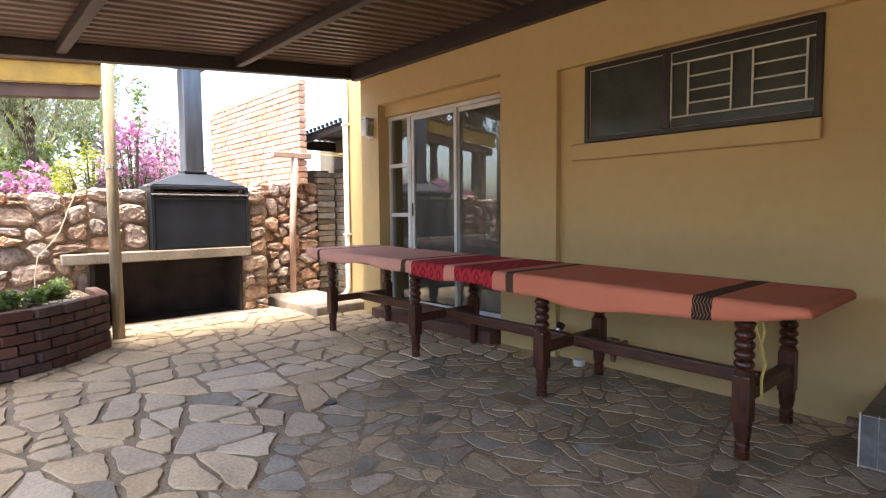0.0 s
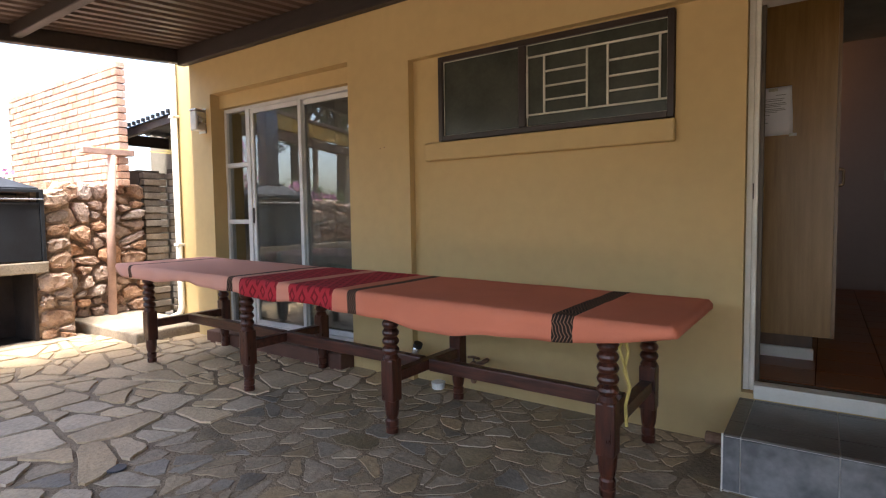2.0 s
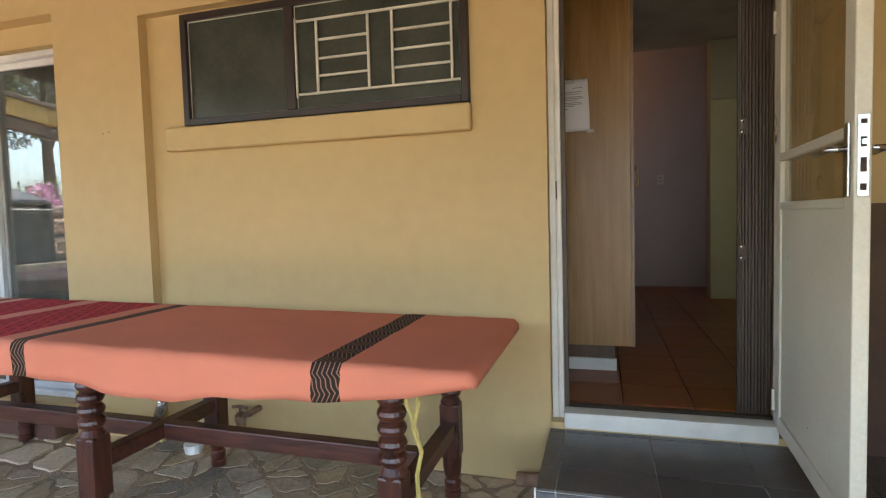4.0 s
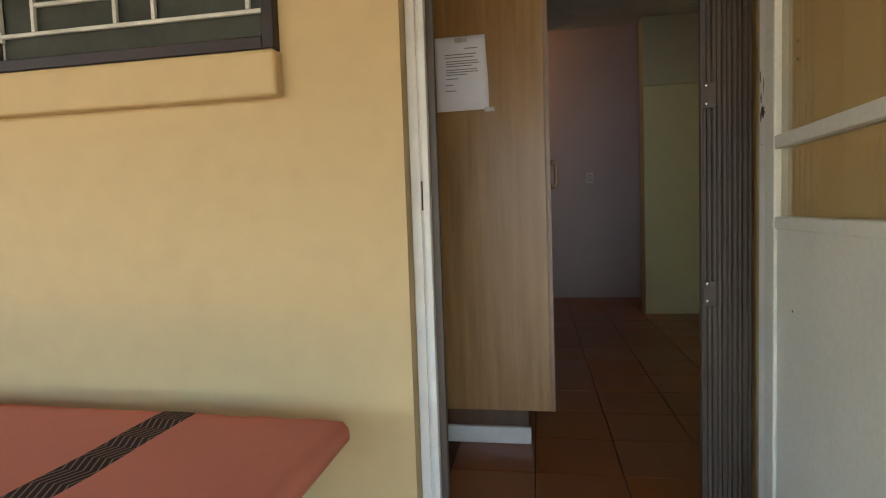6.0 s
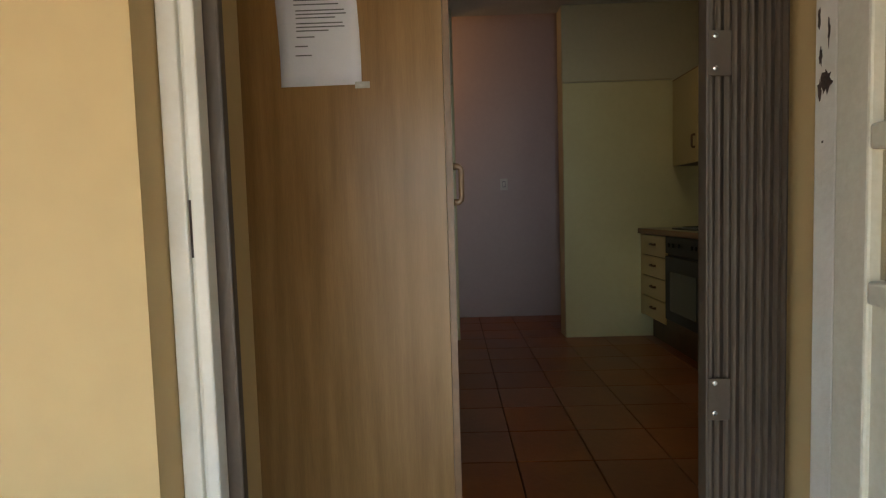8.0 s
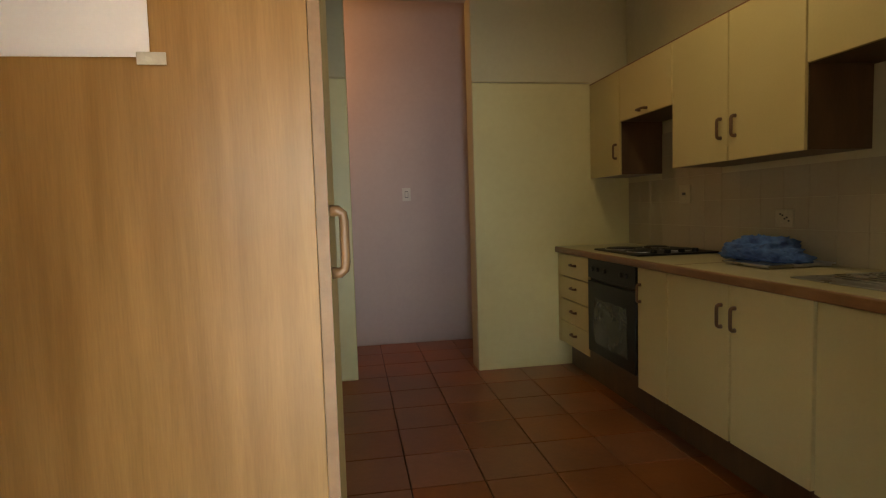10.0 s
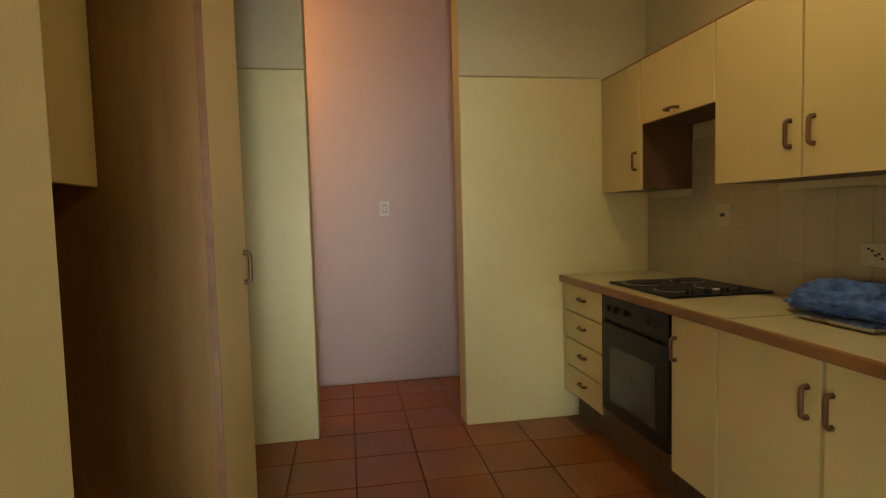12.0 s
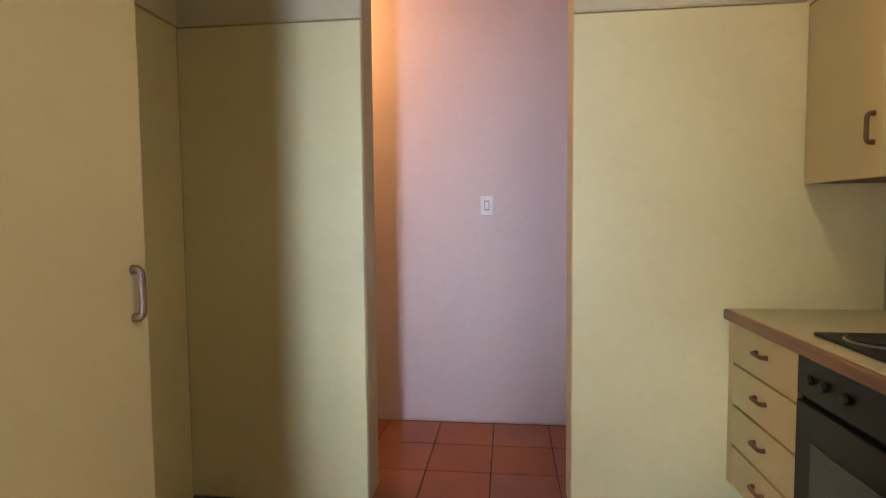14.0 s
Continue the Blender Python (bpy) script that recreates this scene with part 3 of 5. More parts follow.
def pitched(bm):
    """The shelter's eave falls away from the house."""
    for v in bm.verts:
        v.co.z += 0.1 * (v.co.y + 2.16)
    return bm


part("fascia", pitched(bx(-7.56, -7.5, -4.9, -2.16, 2.85, 3.1, 0.008, 1)), YELLOW, shelter)
part("side_fascia", bx(-8.7, -7.562, -2.22, -2.16, 2.85, 3.09, 0.008, 1), YELLOW, shelter)
part("lower_board", pitched(bx(-7.72, -7.575, -4.9, -2.23, 2.69, 2.85, 0.008, 1)), BROWNBOARD, shelter)
part("thatch_sheet", pitched(bx(-8.7, -7.45, -4.9, -2.1, 3.1, 3.16, 0.01, 1)), BROWNBOARD, shelter)
for ya in (-4.7,):
    part("shelter_post", tubed([(-7.66, ya, 1.28), (-7.66, ya, 2.5)], 0.06, 10), POLEWOOD, shelter)
part("back_post", tubed([(-8.6, -4.7, 1.28), (-8.6, -4.7, 2.87)], 0.06, 10), POLEWOOD, shelter)

# curved brick planter
PC = [(-5.98, -2.78), (-5.6, -2.77), (-5.2, -2.765), (-4.98, -2.79), (-4.72, -3.02), (-4.5, -3.27), (-4.36, -3.55), (-4.28, -3.95), (-4.28, -4.5), (-4.28, -5.2)]


def along(points, step):
    run, out = 0.0, []
    for (ax, ay), (cx, cy) in zip(points, points[1:]):
        d = math.hypot(cx - ax, cy - ay)
        while run <= d:
            t = run / d
            out.append((ax + t * (cx - ax), ay + t * (cy - ay), math.atan2(cy - ay, cx - ax)))
            run += step
        run -= d
    return out


def planter_core():
    bm = bmesh.new()
    edge = PC + [(-6.0, -5.2)]
    for z in (-0.1, 0.44):
        ring = [bm.verts.new((x - (0.06 if i else 0), y - 0.05, z)) for i, (x, y) in enumerate(edge)]
        bm.faces.new(ring)
    bm.verts.ensure_lookup_table()
    n = len(edge)
    for i in range(n):
        bm.faces.new((bm.verts[i], bm.verts[(i + 1) % n], bm.verts[n + (i + 1) % n], bm.verts[n + i]))
    return bm


planter = thing("brick_planter", "curved raised planter of dark red bricks filled with soil", "planter", (-5.2, -3.9, 0))
part("soil", planter_core(), SOIL, planter)

# ---------------------------------------------------------------- large structure: indoors
F = 0.26
structure("floor_slab", joined(bx(-0.282, 2.6, 0.242, 4.82, 0.0, F - 0.01), bx(-1.6, -0.282, 3.992, 4.82, 0.0, F - 0.01), bx(0.11, 1.0, 0.09, 0.24, 0.236, F - 0.008)), BLACKGROUT, "dark grout bed of the kitchen floor", "floor")
structure("wall_kitchen_left", bx(-0.37, -0.282, 0.262, 3.788, 0, 2.95), KWALL, "cream painted side wall of the kitchen", "wall")
structure("wall_kitchen_right", bx(2.6, 2.78, 0.242, 5.0, 0, 2.95), KUPPER, "beige kitchen wall behind the cabinets", "wall")
structure("wall_kitchen_back", joined(bx(-0.37, 0.54, 3.802, 3.99, 0, 2.95, 0.01, 2), bx(1.412, 2.598, 3.802, 3.99, 0, 2.95, 0.01, 2)), KUPPER, "beige upper wall on both sides of the hall opening", "wall")
structure("wall_kitchen_dado", joined(bx(-0.28, 0.538, 3.788, 3.8, F, 2.352, 0.004, 2), bx(1.414, 2.598, 3.788, 3.8, F, 2.33, 0.004, 2)), KWALL, "cream gloss-painted lower wall with a narrow ledge on top", "wall")
structure("wall_kitchen_left_upper", bx(-0.2815, -0.274, 2.56, 3.781, 2.364, 2.95), KUPPER, "beige upper part of the side wall", "wall")
structure("trim_dado_ledge", joined(bx(-0.2815, -0.268, 2.56, 3.781, 2.354, 2.363, 0.002, 1), bx(-0.28, 0.538, 3.782, 3.8, 2.354, 2.363, 0.002, 1), bx(1.414, 2.285, 3.782, 3.8, 2.332, 2.341, 0.002, 1)), COUNTER, "narrow brown ledge above the lower wall paint", "ledge")
structure("wall_kitchen_front_inner", joined(bx(1.09, 2.6, 0.242, 0.26, F, 2.95), bx(-0.25, 0.06, 0.242, 0.26, F, 2.95), bx(0.06, 1.09, 0.242, 0.26, 2.3, 2.95)), KUPPER, "beige inner face of the door wall", "wall")
structure("wall_hall_back", bx(-1.6, 2.6, 4.82, 4.95, 0, 3.28), HALLW, "mauve-white hall wall", "wall")
structure("wall_hall_left", bx(-1.72, -1.602, 3.8, 4.95, 0, 3.28), HALLW, "hall end wall", "wall")
structure("wall_hall_front", bx(-1.6, -0.372, 3.88, 3.99, 0, 3.28), HALLW, "hall side wall", "wall")
structure("ceiling_kitchen", bx(-0.4, 2.78, 0.242, 3.99, 2.952, 3.05), CEIL, "plain white ceiling", "ceiling")
structure("ceiling_hall", bx(-1.72, 2.78, 3.88, 4.95, 3.282, 3.38), CEIL, "plain white hall ceiling", "ceiling")
structure("wall_hall_bulkhead", joined(bx(-0.372, 2.78, 3.87, 3.99, 3.052, 3.28), bx(2.6, 2.78, 3.992, 4.95, 2.952, 3.28)), HALLW, "hall wall above the opening", "wall")
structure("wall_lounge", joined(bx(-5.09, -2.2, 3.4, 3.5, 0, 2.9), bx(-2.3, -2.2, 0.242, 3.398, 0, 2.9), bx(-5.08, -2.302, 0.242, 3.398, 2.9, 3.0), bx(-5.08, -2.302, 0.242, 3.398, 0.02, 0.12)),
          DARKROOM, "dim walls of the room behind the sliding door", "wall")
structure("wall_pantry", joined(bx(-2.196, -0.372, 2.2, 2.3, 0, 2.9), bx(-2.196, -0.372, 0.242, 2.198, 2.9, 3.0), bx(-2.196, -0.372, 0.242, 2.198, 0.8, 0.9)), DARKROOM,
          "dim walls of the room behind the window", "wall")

# ---------------------------------------------------------------- the steps at the kitchen door
step = thing("door_step", "low tiled step before the kitchen door", "step", (0.65, -0.25, 0), kind="structure")
part("core", bx(0.09, 1.5, -0.578, -0.002, -0.16, 0.2), GROUT, step, "pale grout body of the step")
XJ, YJ = [0.084, 0.155, 0.512, 0.868, 1.225, 1.5], [-0.585, -0.397, -0.04, -0.002]
for i in range(5):
    for j in range(3):
        part("tread_tile", bx(XJ[i] + 0.0025, XJ[i + 1] - 0.0025, YJ[j] + 0.0025, YJ[j + 1] - 0.0025, 0.196, 0.2065, 0.0015, 1), STEPTOP, step)
    part("riser_tile", bx(XJ[i] + 0.003, XJ[i + 1] - 0.003, -0.587, -0.577, -0.05, 0.192, 0.0015, 1), STEPFRONT, step)
for j in range(2):
    part("side_tile", bx(0.082, 0.092, YJ[j] + 0.003, YJ[j + 1] - 0.003, -0.05, 0.192, 0.0015, 1), STEPFRONT, step)
part("edge_trim", bx(0.0795, 0.0865, -0.5895, -0.5825, -0.06, 0.2075), WHITEPAINT, step, "white edge trim")

# ---------------------------------------------------------------- kitchen door: frame, leaf, folding gate
door_frame = thing("door_1", "white chipped steel door frame with the leaf swung open", "door frame", (0.55, 0.06, 0.235), kind="structure")
part("jamb", joined(bx(0.093, 0.1215, 0.058, 0.09, 0.236, 2.318, 0.003, 2), bx(0.1215, 0.1275, 0.068, 0.09, 0.236, 2.318), bx(0.1275, 0.147, 0.058, 0.09, 0.236, 2.318, 0.003, 2)), WHITEPAINT, door_frame)
part("jamb", joined(bx(1.025, 1.053, 0.052, 0.1, 0.236, 2.318, 0.004, 2)), WHITEPAINT, door_frame)
part("head", bx(0.148, 1.024, 0.03, 0.16, 2.268, 2.318, 0.004, 2), WHITEPAINT, door_frame)
part("threshold", bx(0.148, 1.024, -0.001, 0.09, 0.2075, 0.282, 0.005, 2), WHITEPAINT, door_frame)
part("strike_plate", bx(0.1217, 0.1273, 0.0655, 0.0678, 1.262, 1.345), CHIP, door_frame, "dark worn strike slot")
part("inner_stile", bx(0.1, 0.168, 0.092, 0.112, 0.284, 2.266, 0.004, 2), GRILLE, door_frame, "dark steel gate channel")
part("floor_track", bx(0.141, 1.05, 0.165, 0.205, 0.254, 0.266, 0.002, 1), GRILLE, door_frame, "dark steel floor track")

LX0, LX1 = 1.018, 1.058
leaf = thing("kitchen_door_leaf", "cream-white steel door leaf with glass top, standing open", "door", (LX0, 0.045, 0.26))
part("lower_panel", joined(bx(LX0 + 0.008, LX1 - 0.008, -0.757, -0.02, 0.33, 1.2)), LEAFPAINT, leaf)
part("hinge_stile", bx(LX0, LX1, -0.022, 0.045, 0.27, 2.24, 0.004, 2), LEAFPAINT, leaf)
lock_stile = part("lock_stile", bx(LX0, LX1, -0.83, -0.757, 0.27, 2.24, 0.004, 2), LEAFPAINT, leaf)
part("lock_bead", bx(LX0 + 0.004, LX1 - 0.004, -0.7565, -0.738, 1.411, 2.179, 0.003, 1), LEAFPAINT, leaf, "glazing bead")
part("bottom_rail", bx(LX0, LX1, -0.7565, -0.0225, 0.27, 0.335, 0.004, 2), LEAFPAINT, leaf)
part("middle_rail", bx(LX0, LX1, -0.7565, -0.0225, 1.185, 1.215, 0.004, 2), LEAFPAINT, leaf)
part("glazing_bar", bx(LX0, LX1, -0.7565, -0.0225, 1.378, 1.41, 0.004, 2), LEAFPAINT, leaf)
part("top_rail", bx(LX0, LX1, -0.7565, -0.0225, 2.18, 2.24, 0.004, 2), LEAFPAINT, leaf)
for z0, z1 in ((1.216, 1.377), (1.411, 2.179)):
    part("pane", bx(LX0 + 0.016, LX0 + 0.021, -0.756, -0.023, z0, z1), CLEARGLASS, leaf, "clear glass").visible_shadow = False
lock_plate = part("lock_plate", bx(LX0 + 0.007, LX1 - 0.007, -0.834, -0.8305, 1.215, 1.43, 0.001, 1), CHROME, lock_stile, "worn lock plate")
for z0, z1 in ((1.345, 1.372), (1.28, 1.318), (1.232, 1.25), (1.405, 1.418)):
    part("lock_slot", bx(LX0 + 0.013, LX1 - 0.013, -0.8352, -0.8342, z0, z1), CHIP, lock_stile, "dark slot in the lock plate")
part("latch", bx(LX0 + 0.014, LX1 - 0.014, -0.843, -0.8355, 1.35, 1.367, 0.002, 1), CHROME, lock_stile)
part("backplate", bx(LX0 - 0.009, LX0 - 0.0005, -0.81, -0.775, 1.215, 1.415, 0.004, 2), CHROME, lock_stile, "chrome handle plate")
part("lever", tubed([(LX0 - 0.007, -0.792, 1.345), (LX0 - 0.045, -0.792, 1.345), (LX0 - 0.052, -0.78, 1.345), (LX0 - 0.052, -0.68, 1.34)], 0.008, 10), CHROME, lock_stile, "chrome lever", True)
part("outer_lever", tubed([(LX1, -0.792, 1.345), (LX1 + 0.045, -0.792, 1.345), (LX1 + 0.05, -0.69, 1.34)], 0.008, 10), CHROME, lock_stile, "chrome lever", True)
for zz in (0.34, 1.9):
    part("hinge", tubed([(LX0 - 0.005, 0.05, zz), (LX0 - 0.005, 0.05, zz + 0.09)], 0.007, 8), LEAFPAINT, leaf)
for yy, zz in ((-0.12, 1.0), (-0.4, 0.43), (-0.14, 1.56), (-0.14, 1.6)):
    sc = part("screw", lathe([(0.004, 0.0), (0.003, 0.0015), (0.001, 0.002)], 0, 0, 8), CHIP, leaf, "small dark screw head")
    sc.rotation_euler = (0, radians(-90), 0)
    sc.location = Vector((LX0 + 0.008, yy, zz)) - base_of(leaf)

def paint_chip(y, z, w, h, rng):
    """A flake of missing paint with a ragged outline, a hair proud of the stile."""
    bm = bmesh.new()
    ring = [(y + w * rng.uniform(0.35, 1.0) * math.cos(q), z + h * rng.uniform(0.35, 1.0) * math.sin(q)) for q in (k * 0.349 for k in range(18))]
    low = [bm.verts.new((1.0262, u, v)) for u, v in ring]
    top = [bm.verts.new((1.0246, u, v)) for u, v in ring]
    for k in range(18):
        bm.faces.new((low[k], low[(k + 1) % 18], top[(k + 1) % 18], top[k]))
    bm.faces.new(top)
    return bm


rng = random.Random(5)
for cy, cz, cw, ch in ((0.073, 1.484, 0.016, 0.022), (0.088, 1.475, 0.006, 0.02), (0.086, 1.52, 0.005, 0.016), (0.07, 1.55, 0.003, 0.024), (0.09, 1.575, 0.004, 0.018), (0.08, 1.4, 0.003, 0.003)):
    part("paint_chip", paint_chip(cy, cz, cw, ch, rng), CHIP, door_frame, "bare dark steel where paint has flaked")

leaf.rotation_euler = (0, 0, radians(-3.5))
gate = thing("folding_gate", "dark grey-brown folding security gate pushed to one side", "gate", (0.98, 0.22, 0.266))
part("lead_post", bx(0.9005, 0.905, 0.165, 0.188, 0.27, 2.26, 0.001, 1), GRILLE, gate)


def channel(x0, w, y0):
    """A rolled steel slat: two raised lips and a hollow face."""
    bm = bmesh.new()
    rows = []
    for z in (0.272, 2.25):
        rows.append([bm.verts.new((x0 + u * w, y0 + d, z)) for u, d in ((0.0, 0.03), (0.0, 0.001), (0.04, 0.0), (0.13, 0.0), (0.2, 0.0035), (0.5, 0.004), (0.78, 0.0035), (0.84, 0.0), (0.88, 0.0008), (0.88, 0.03))])
    n = len(rows[0])
    for k in range(n):
        bm.faces.new((rows[0][k], rows[0][(k + 1) % n], rows[1][(k + 1) % n], rows[1][k]))
    bm.faces.new(rows[0][::-1])
    bm.faces.new(rows[1])
    return bm


for k in range(10):
    part("slat", channel(0.9055 + k * 0.0132, 0.0132, 0.174 + 0.002 * (k % 2)), GRILLE, gate)
for z0 in (1.53, 0.976):
    part("link_plate", bx(0.906, 0.942, 0.1695, 0.1725, z0 - 0.012, z0 + 0.058, 0.001, 1), GRILLE, gate)
    for dz in (0.0, 0.05):
        riv = part("rivet", lathe([(0.0045, 0.0), (0.004, 0.0018), (0.0015, 0.0024)], 0, 0, 10), CHROME, gate, "bright rivet")
        riv.rotation_euler = (radians(90), 0, 0)
        riv.location = Vector((0.917, 0.1695, z0 + dz)) - base_of(gate)


# ---------------------------------------------------------------- sliding door with sidelight
sld = thing("door_2", "white aluminium sliding glass door with three-pane sidelight", "sliding door", (-3.6, 0.1, 0.12), kind="structure")
DX0, DXM, DX1, DZ0, DZ1 = -4.554, -4.175, -2.694, 0.122, 2.286


def frame_bars(y0, y1, xs, zs, t, name, parent, mat_):
    """A closed rectangular frame of four bars."""
    (xa, xb), (za, zb) = xs, zs
    for q in ((xa, xa + t, za, zb), (xb - t, xb, za, zb)):
        part(name + "_stile", bx(q[0], q[1], y0, y1, q[2], q[3], 0.003, 1), mat_, parent)
    for q in ((za, za + t), (zb - t, zb)):
        part(name + "_rail", bx(xa + t + 0.0005, xb - t - 0.0005, y0, y1, q[0], q[1], 0.003, 1), mat_, parent)


frame_bars(0.085, 0.155, (DX0, DX1), (DZ0, DZ1), 0.035, "frame", sld, ALU)
part("mullion", bx(DXM - 0.03, DXM + 0.03, 0.08, 0.16, DZ0 + 0.036, DZ1 - 0.036, 0.003, 1), ALU, sld)
for zt in (0.6, 1.165, 1.727):
    part("transom", bx(DX0 + 0.036, DXM - 0.031, 0.085, 0.145, zt - 0.022, zt + 0.022, 0.003, 1), ALU, sld)
for z0, z1 in ((DZ0 + 0.036, 0.577), (0.623, 1.142), (1.188, 1.704), (1.75, DZ1 - 0.036)):
    part("pane", bx(DX0 + 0.036, DXM - 0.031, 0.113, 0.118, z0, z1), DOORGLASS, sld, "dark reflecting glass").visible_shadow = False
for (xa, xb), yy in (((DXM + 0.032, -3.42), 0.089), ((-3.46, DX1 - 0.037), 0.123)):
    frame_bars(yy, yy + 0.03, (xa, xb), (DZ0 + 0.037, DZ1 - 0.037), 0.042, "leaf", sld, ALU)
    part("pane", bx(xa + 0.043, xb - 0.043, yy + 0.012, yy + 0.017, DZ0 + 0.08, DZ1 - 0.08), DOORGLASS, sld, "dark reflecting glass").visible_shadow = False
part("handle", bx(DXM + 0.045, DXM + 0.06, 0.075, 0.088, 1.15, 1.3, 0.003, 2), WINFRAME, sld, "dark pull handle")
structure("door_sill_red", bx(-4.55, -2.7, -0.2, -0.002, -0.05, 0.105, 0.01, 2), mat("red_sill_tile", (0.13, 0.06, 0.04), None, 6, 0.6, 0.2, 60), "dark red sill before the sliding door", "door sill")
blinds = thing("vertical_blinds", "dark vertical blinds hanging behind the glass", "blinds", (-3.6, 0.3, 0.15))
part("head_rail", bx(-4.6, -2.6, 0.29, 0.32, 2.28, 2.32), ALU, blinds)
for k in range(20):
    bl = bx(-0.05, 0.05, -0.002, 0.002, 0.17, 2.28)
    bmesh.ops.rotate(bl, verts=bl.verts[:], cent=(0, 0, 0), matrix=Matrix.Rotation(radians(35 + 8 * math.sin(k * 2.1)), 3, "Z"))
    bmesh.ops.translate(bl, verts=bl.verts[:], vec=(-4.52 + k * 0.097, 0.32, 0))
    part("blind_slat", bl, BLIND, blinds)

lamp = thing("wall_lamp", "square opal glass wall lamp on a metal bracket", "wall lamp", (-4.69, W, 2.05))
part("back_plate", bx(-4.75, -4.63, W - 0.012, W - 0.001, 2.05, 2.29, 0.004, 2), STEEL, lamp)
part("shade", bx(-4.742, -4.638, W - 0.11, W - 0.013, 2.07, 2.26, 0.014, 3), LAMPGLASS, lamp, "opal glass shade")
for xa in (-4.746, -4.638):
    part("side_arm", bx(xa, xa + 0.004, W - 0.09, W - 0.013, 2.08, 2.25), STEEL, lamp)
part("cap", bx(-4.75, -4.63, W - 0.115, W - 0.013, 2.261, 2.28, 0.004, 2), STEEL, lamp)

downpipe = thing("downpipe", "cream painted downpipe at the house corner", "downpipe", (-5.43, 0.05, 0.1))
part("pipe", tubed([(-5.43, 0.06, 2.95), (-5.43, 0.06, 0.22), (-5.43, 0.03, 0.15), (-5.43, -0.06, 0.12)], 0.035, 12), WHITEPAINT, downpipe, smooth=True)
for zz in (0.9, 2.3):
    part("bracket", bx(-5.475, -5.385, 0.022, 0.098, zz, zz + 0.03, 0.003, 1), WHITEPAINT, downpipe)

# ---------------------------------------------------------------- long high window with burglar bars
win = thing("window_1", "dark brown framed window with cream burglar bars", "window", (-1.04, 0.02, 1.7), kind="structure")
WX0, WX1, WZ0, WZ1, WM = -1.838, -0.257, 1.724, 2.312, -1.182
frame_bars(-0.03, 0.05, (WX0, WX1), (WZ0, WZ1), 0.036, "frame", win, WINFRAME)
part("mullion", bx(WM - 0.026, WM + 0.026, -0.028, 0.048, WZ0 + 0.037, WZ1 - 0.037, 0.003, 1), WINFRAME, win)
for xa, xb in ((WX0 + 0.037, WM - 0.027), (WM + 0.027, WX1 - 0.037)):
    part("pane", bx(xa, xb, -0.004, 0.0, WZ0 + 0.037, WZ1 - 0.037), FROST, win, "dark greenish glass").visible_shadow = False
    for q in ((xa, xb, WZ0 + 0.037, WZ0 + 0.041), (xa, xb, WZ1 - 0.041, WZ1 - 0.037), (xa, xa + 0.004, WZ0 + 0.042, WZ1 - 0.042), (xb - 0.004, xb, WZ0 + 0.042, WZ1 - 0.042)):
        part("putty_line", bx(q[0], q[1], -0.009, -0.0045, q[2], q[3]), BARPAINT, win)
bars = thing("burglar_bars", "cream painted steel burglar bars in a ladder pattern", "burglar bars", (-0.7, -0.02, 1.75))


def bar(x0, x1, z0, z1):
    part("bar", bx(x0, x1, -0.022, -0.01, z0, z1, 0.001, 1), BARPAINT, bars)


bar(WM + 0.04, -0.262, 1.826, 1.837)
bar(WM + 0.04, -0.262, 2.188, 2.199)
for xx in (-1.03, -0.753, -0.628, -0.335):
    bar(xx - 0.006, xx + 0.006, 1.838, 2.187)
for xa, xb in ((-1.023, -0.76), (-0.621, -0.342)):
    for zz in (1.915, 2.0, 2.092):
        bar(xa, xb, zz - 0.0055, zz + 0.0055)
part("bar_foot", bx(WM + 0.03, WM + 0.039, -0.022, -0.01, 1.815, 2.21), BARPAINT, bars)

# ---------------------------------------------------------------- fireplace hood
hood = thing("fireplace_hood", "black steel fireplace hood with a tall square flue", "fireplace", (-6.1, -1.6, 0.8))
HX, HY0, HY1, HZ0, HZ1 = -5.87, -2.13, -1.05, 0.803, 1.51
part("body", joined(bx(-6.35, HX - 0.03, HY0, HY0 + 0.03, HZ0, HZ1, 0.003, 1), bx(-6.35, HX - 0.03, HY1 - 0.03, HY1, HZ0, HZ1, 0.003, 1),
                    bx(-6.35, HX - 0.03, HY0 + 0.031, HY1 - 0.031, HZ1 - 0.02, HZ1), bx(-6.35, -6.32, HY0 + 0.031, HY1 - 0.031, HZ0, HZ1 - 0.021)), BLACKSTEEL, hood)
part("front_trim", joined(bx(HX - 0.029, HX, HY0, HY0 + 0.035, HZ0, HZ1, 0.003, 1), bx(HX - 0.029, HX, HY1 - 0.035, HY1, HZ0, HZ1, 0.003, 1),
                          bx(HX - 0.029, HX, HY0 + 0.036, HY1 - 0.036, HZ1 - 0.03, HZ1, 0.003, 1)), BLACKSTEEL, hood)
part("side_lip", bx(-6.3, HX - 0.06, HY0 - 0.012, HY0 - 0.001, HZ1 - 0.02, HZ1, 0.002, 1), BLACKSTEEL, hood)
part("drop_door", bx(HX - 0.022, HX - 0.008, HY0 + 0.04, HY1 - 0.04, HZ0 + 0.012, 1.385, 0.003, 1), BLACKSTEEL, hood, "blued steel drop door")
part("door_lip", bx(HX - 0.007, HX + 0.004, HY0 + 0.045, HY1 - 0.045, 1.362, 1.374, 0.002, 1), BLACKSTEEL, hood)
part("door_rail", bx(HX - 0.014, HX + 0.012, HY0 + 0.005, HY1 - 0.005, 1.406, 1.418, 0.003, 1), STEEL, hood, "bright steel rail")
cone = bmesh.new()
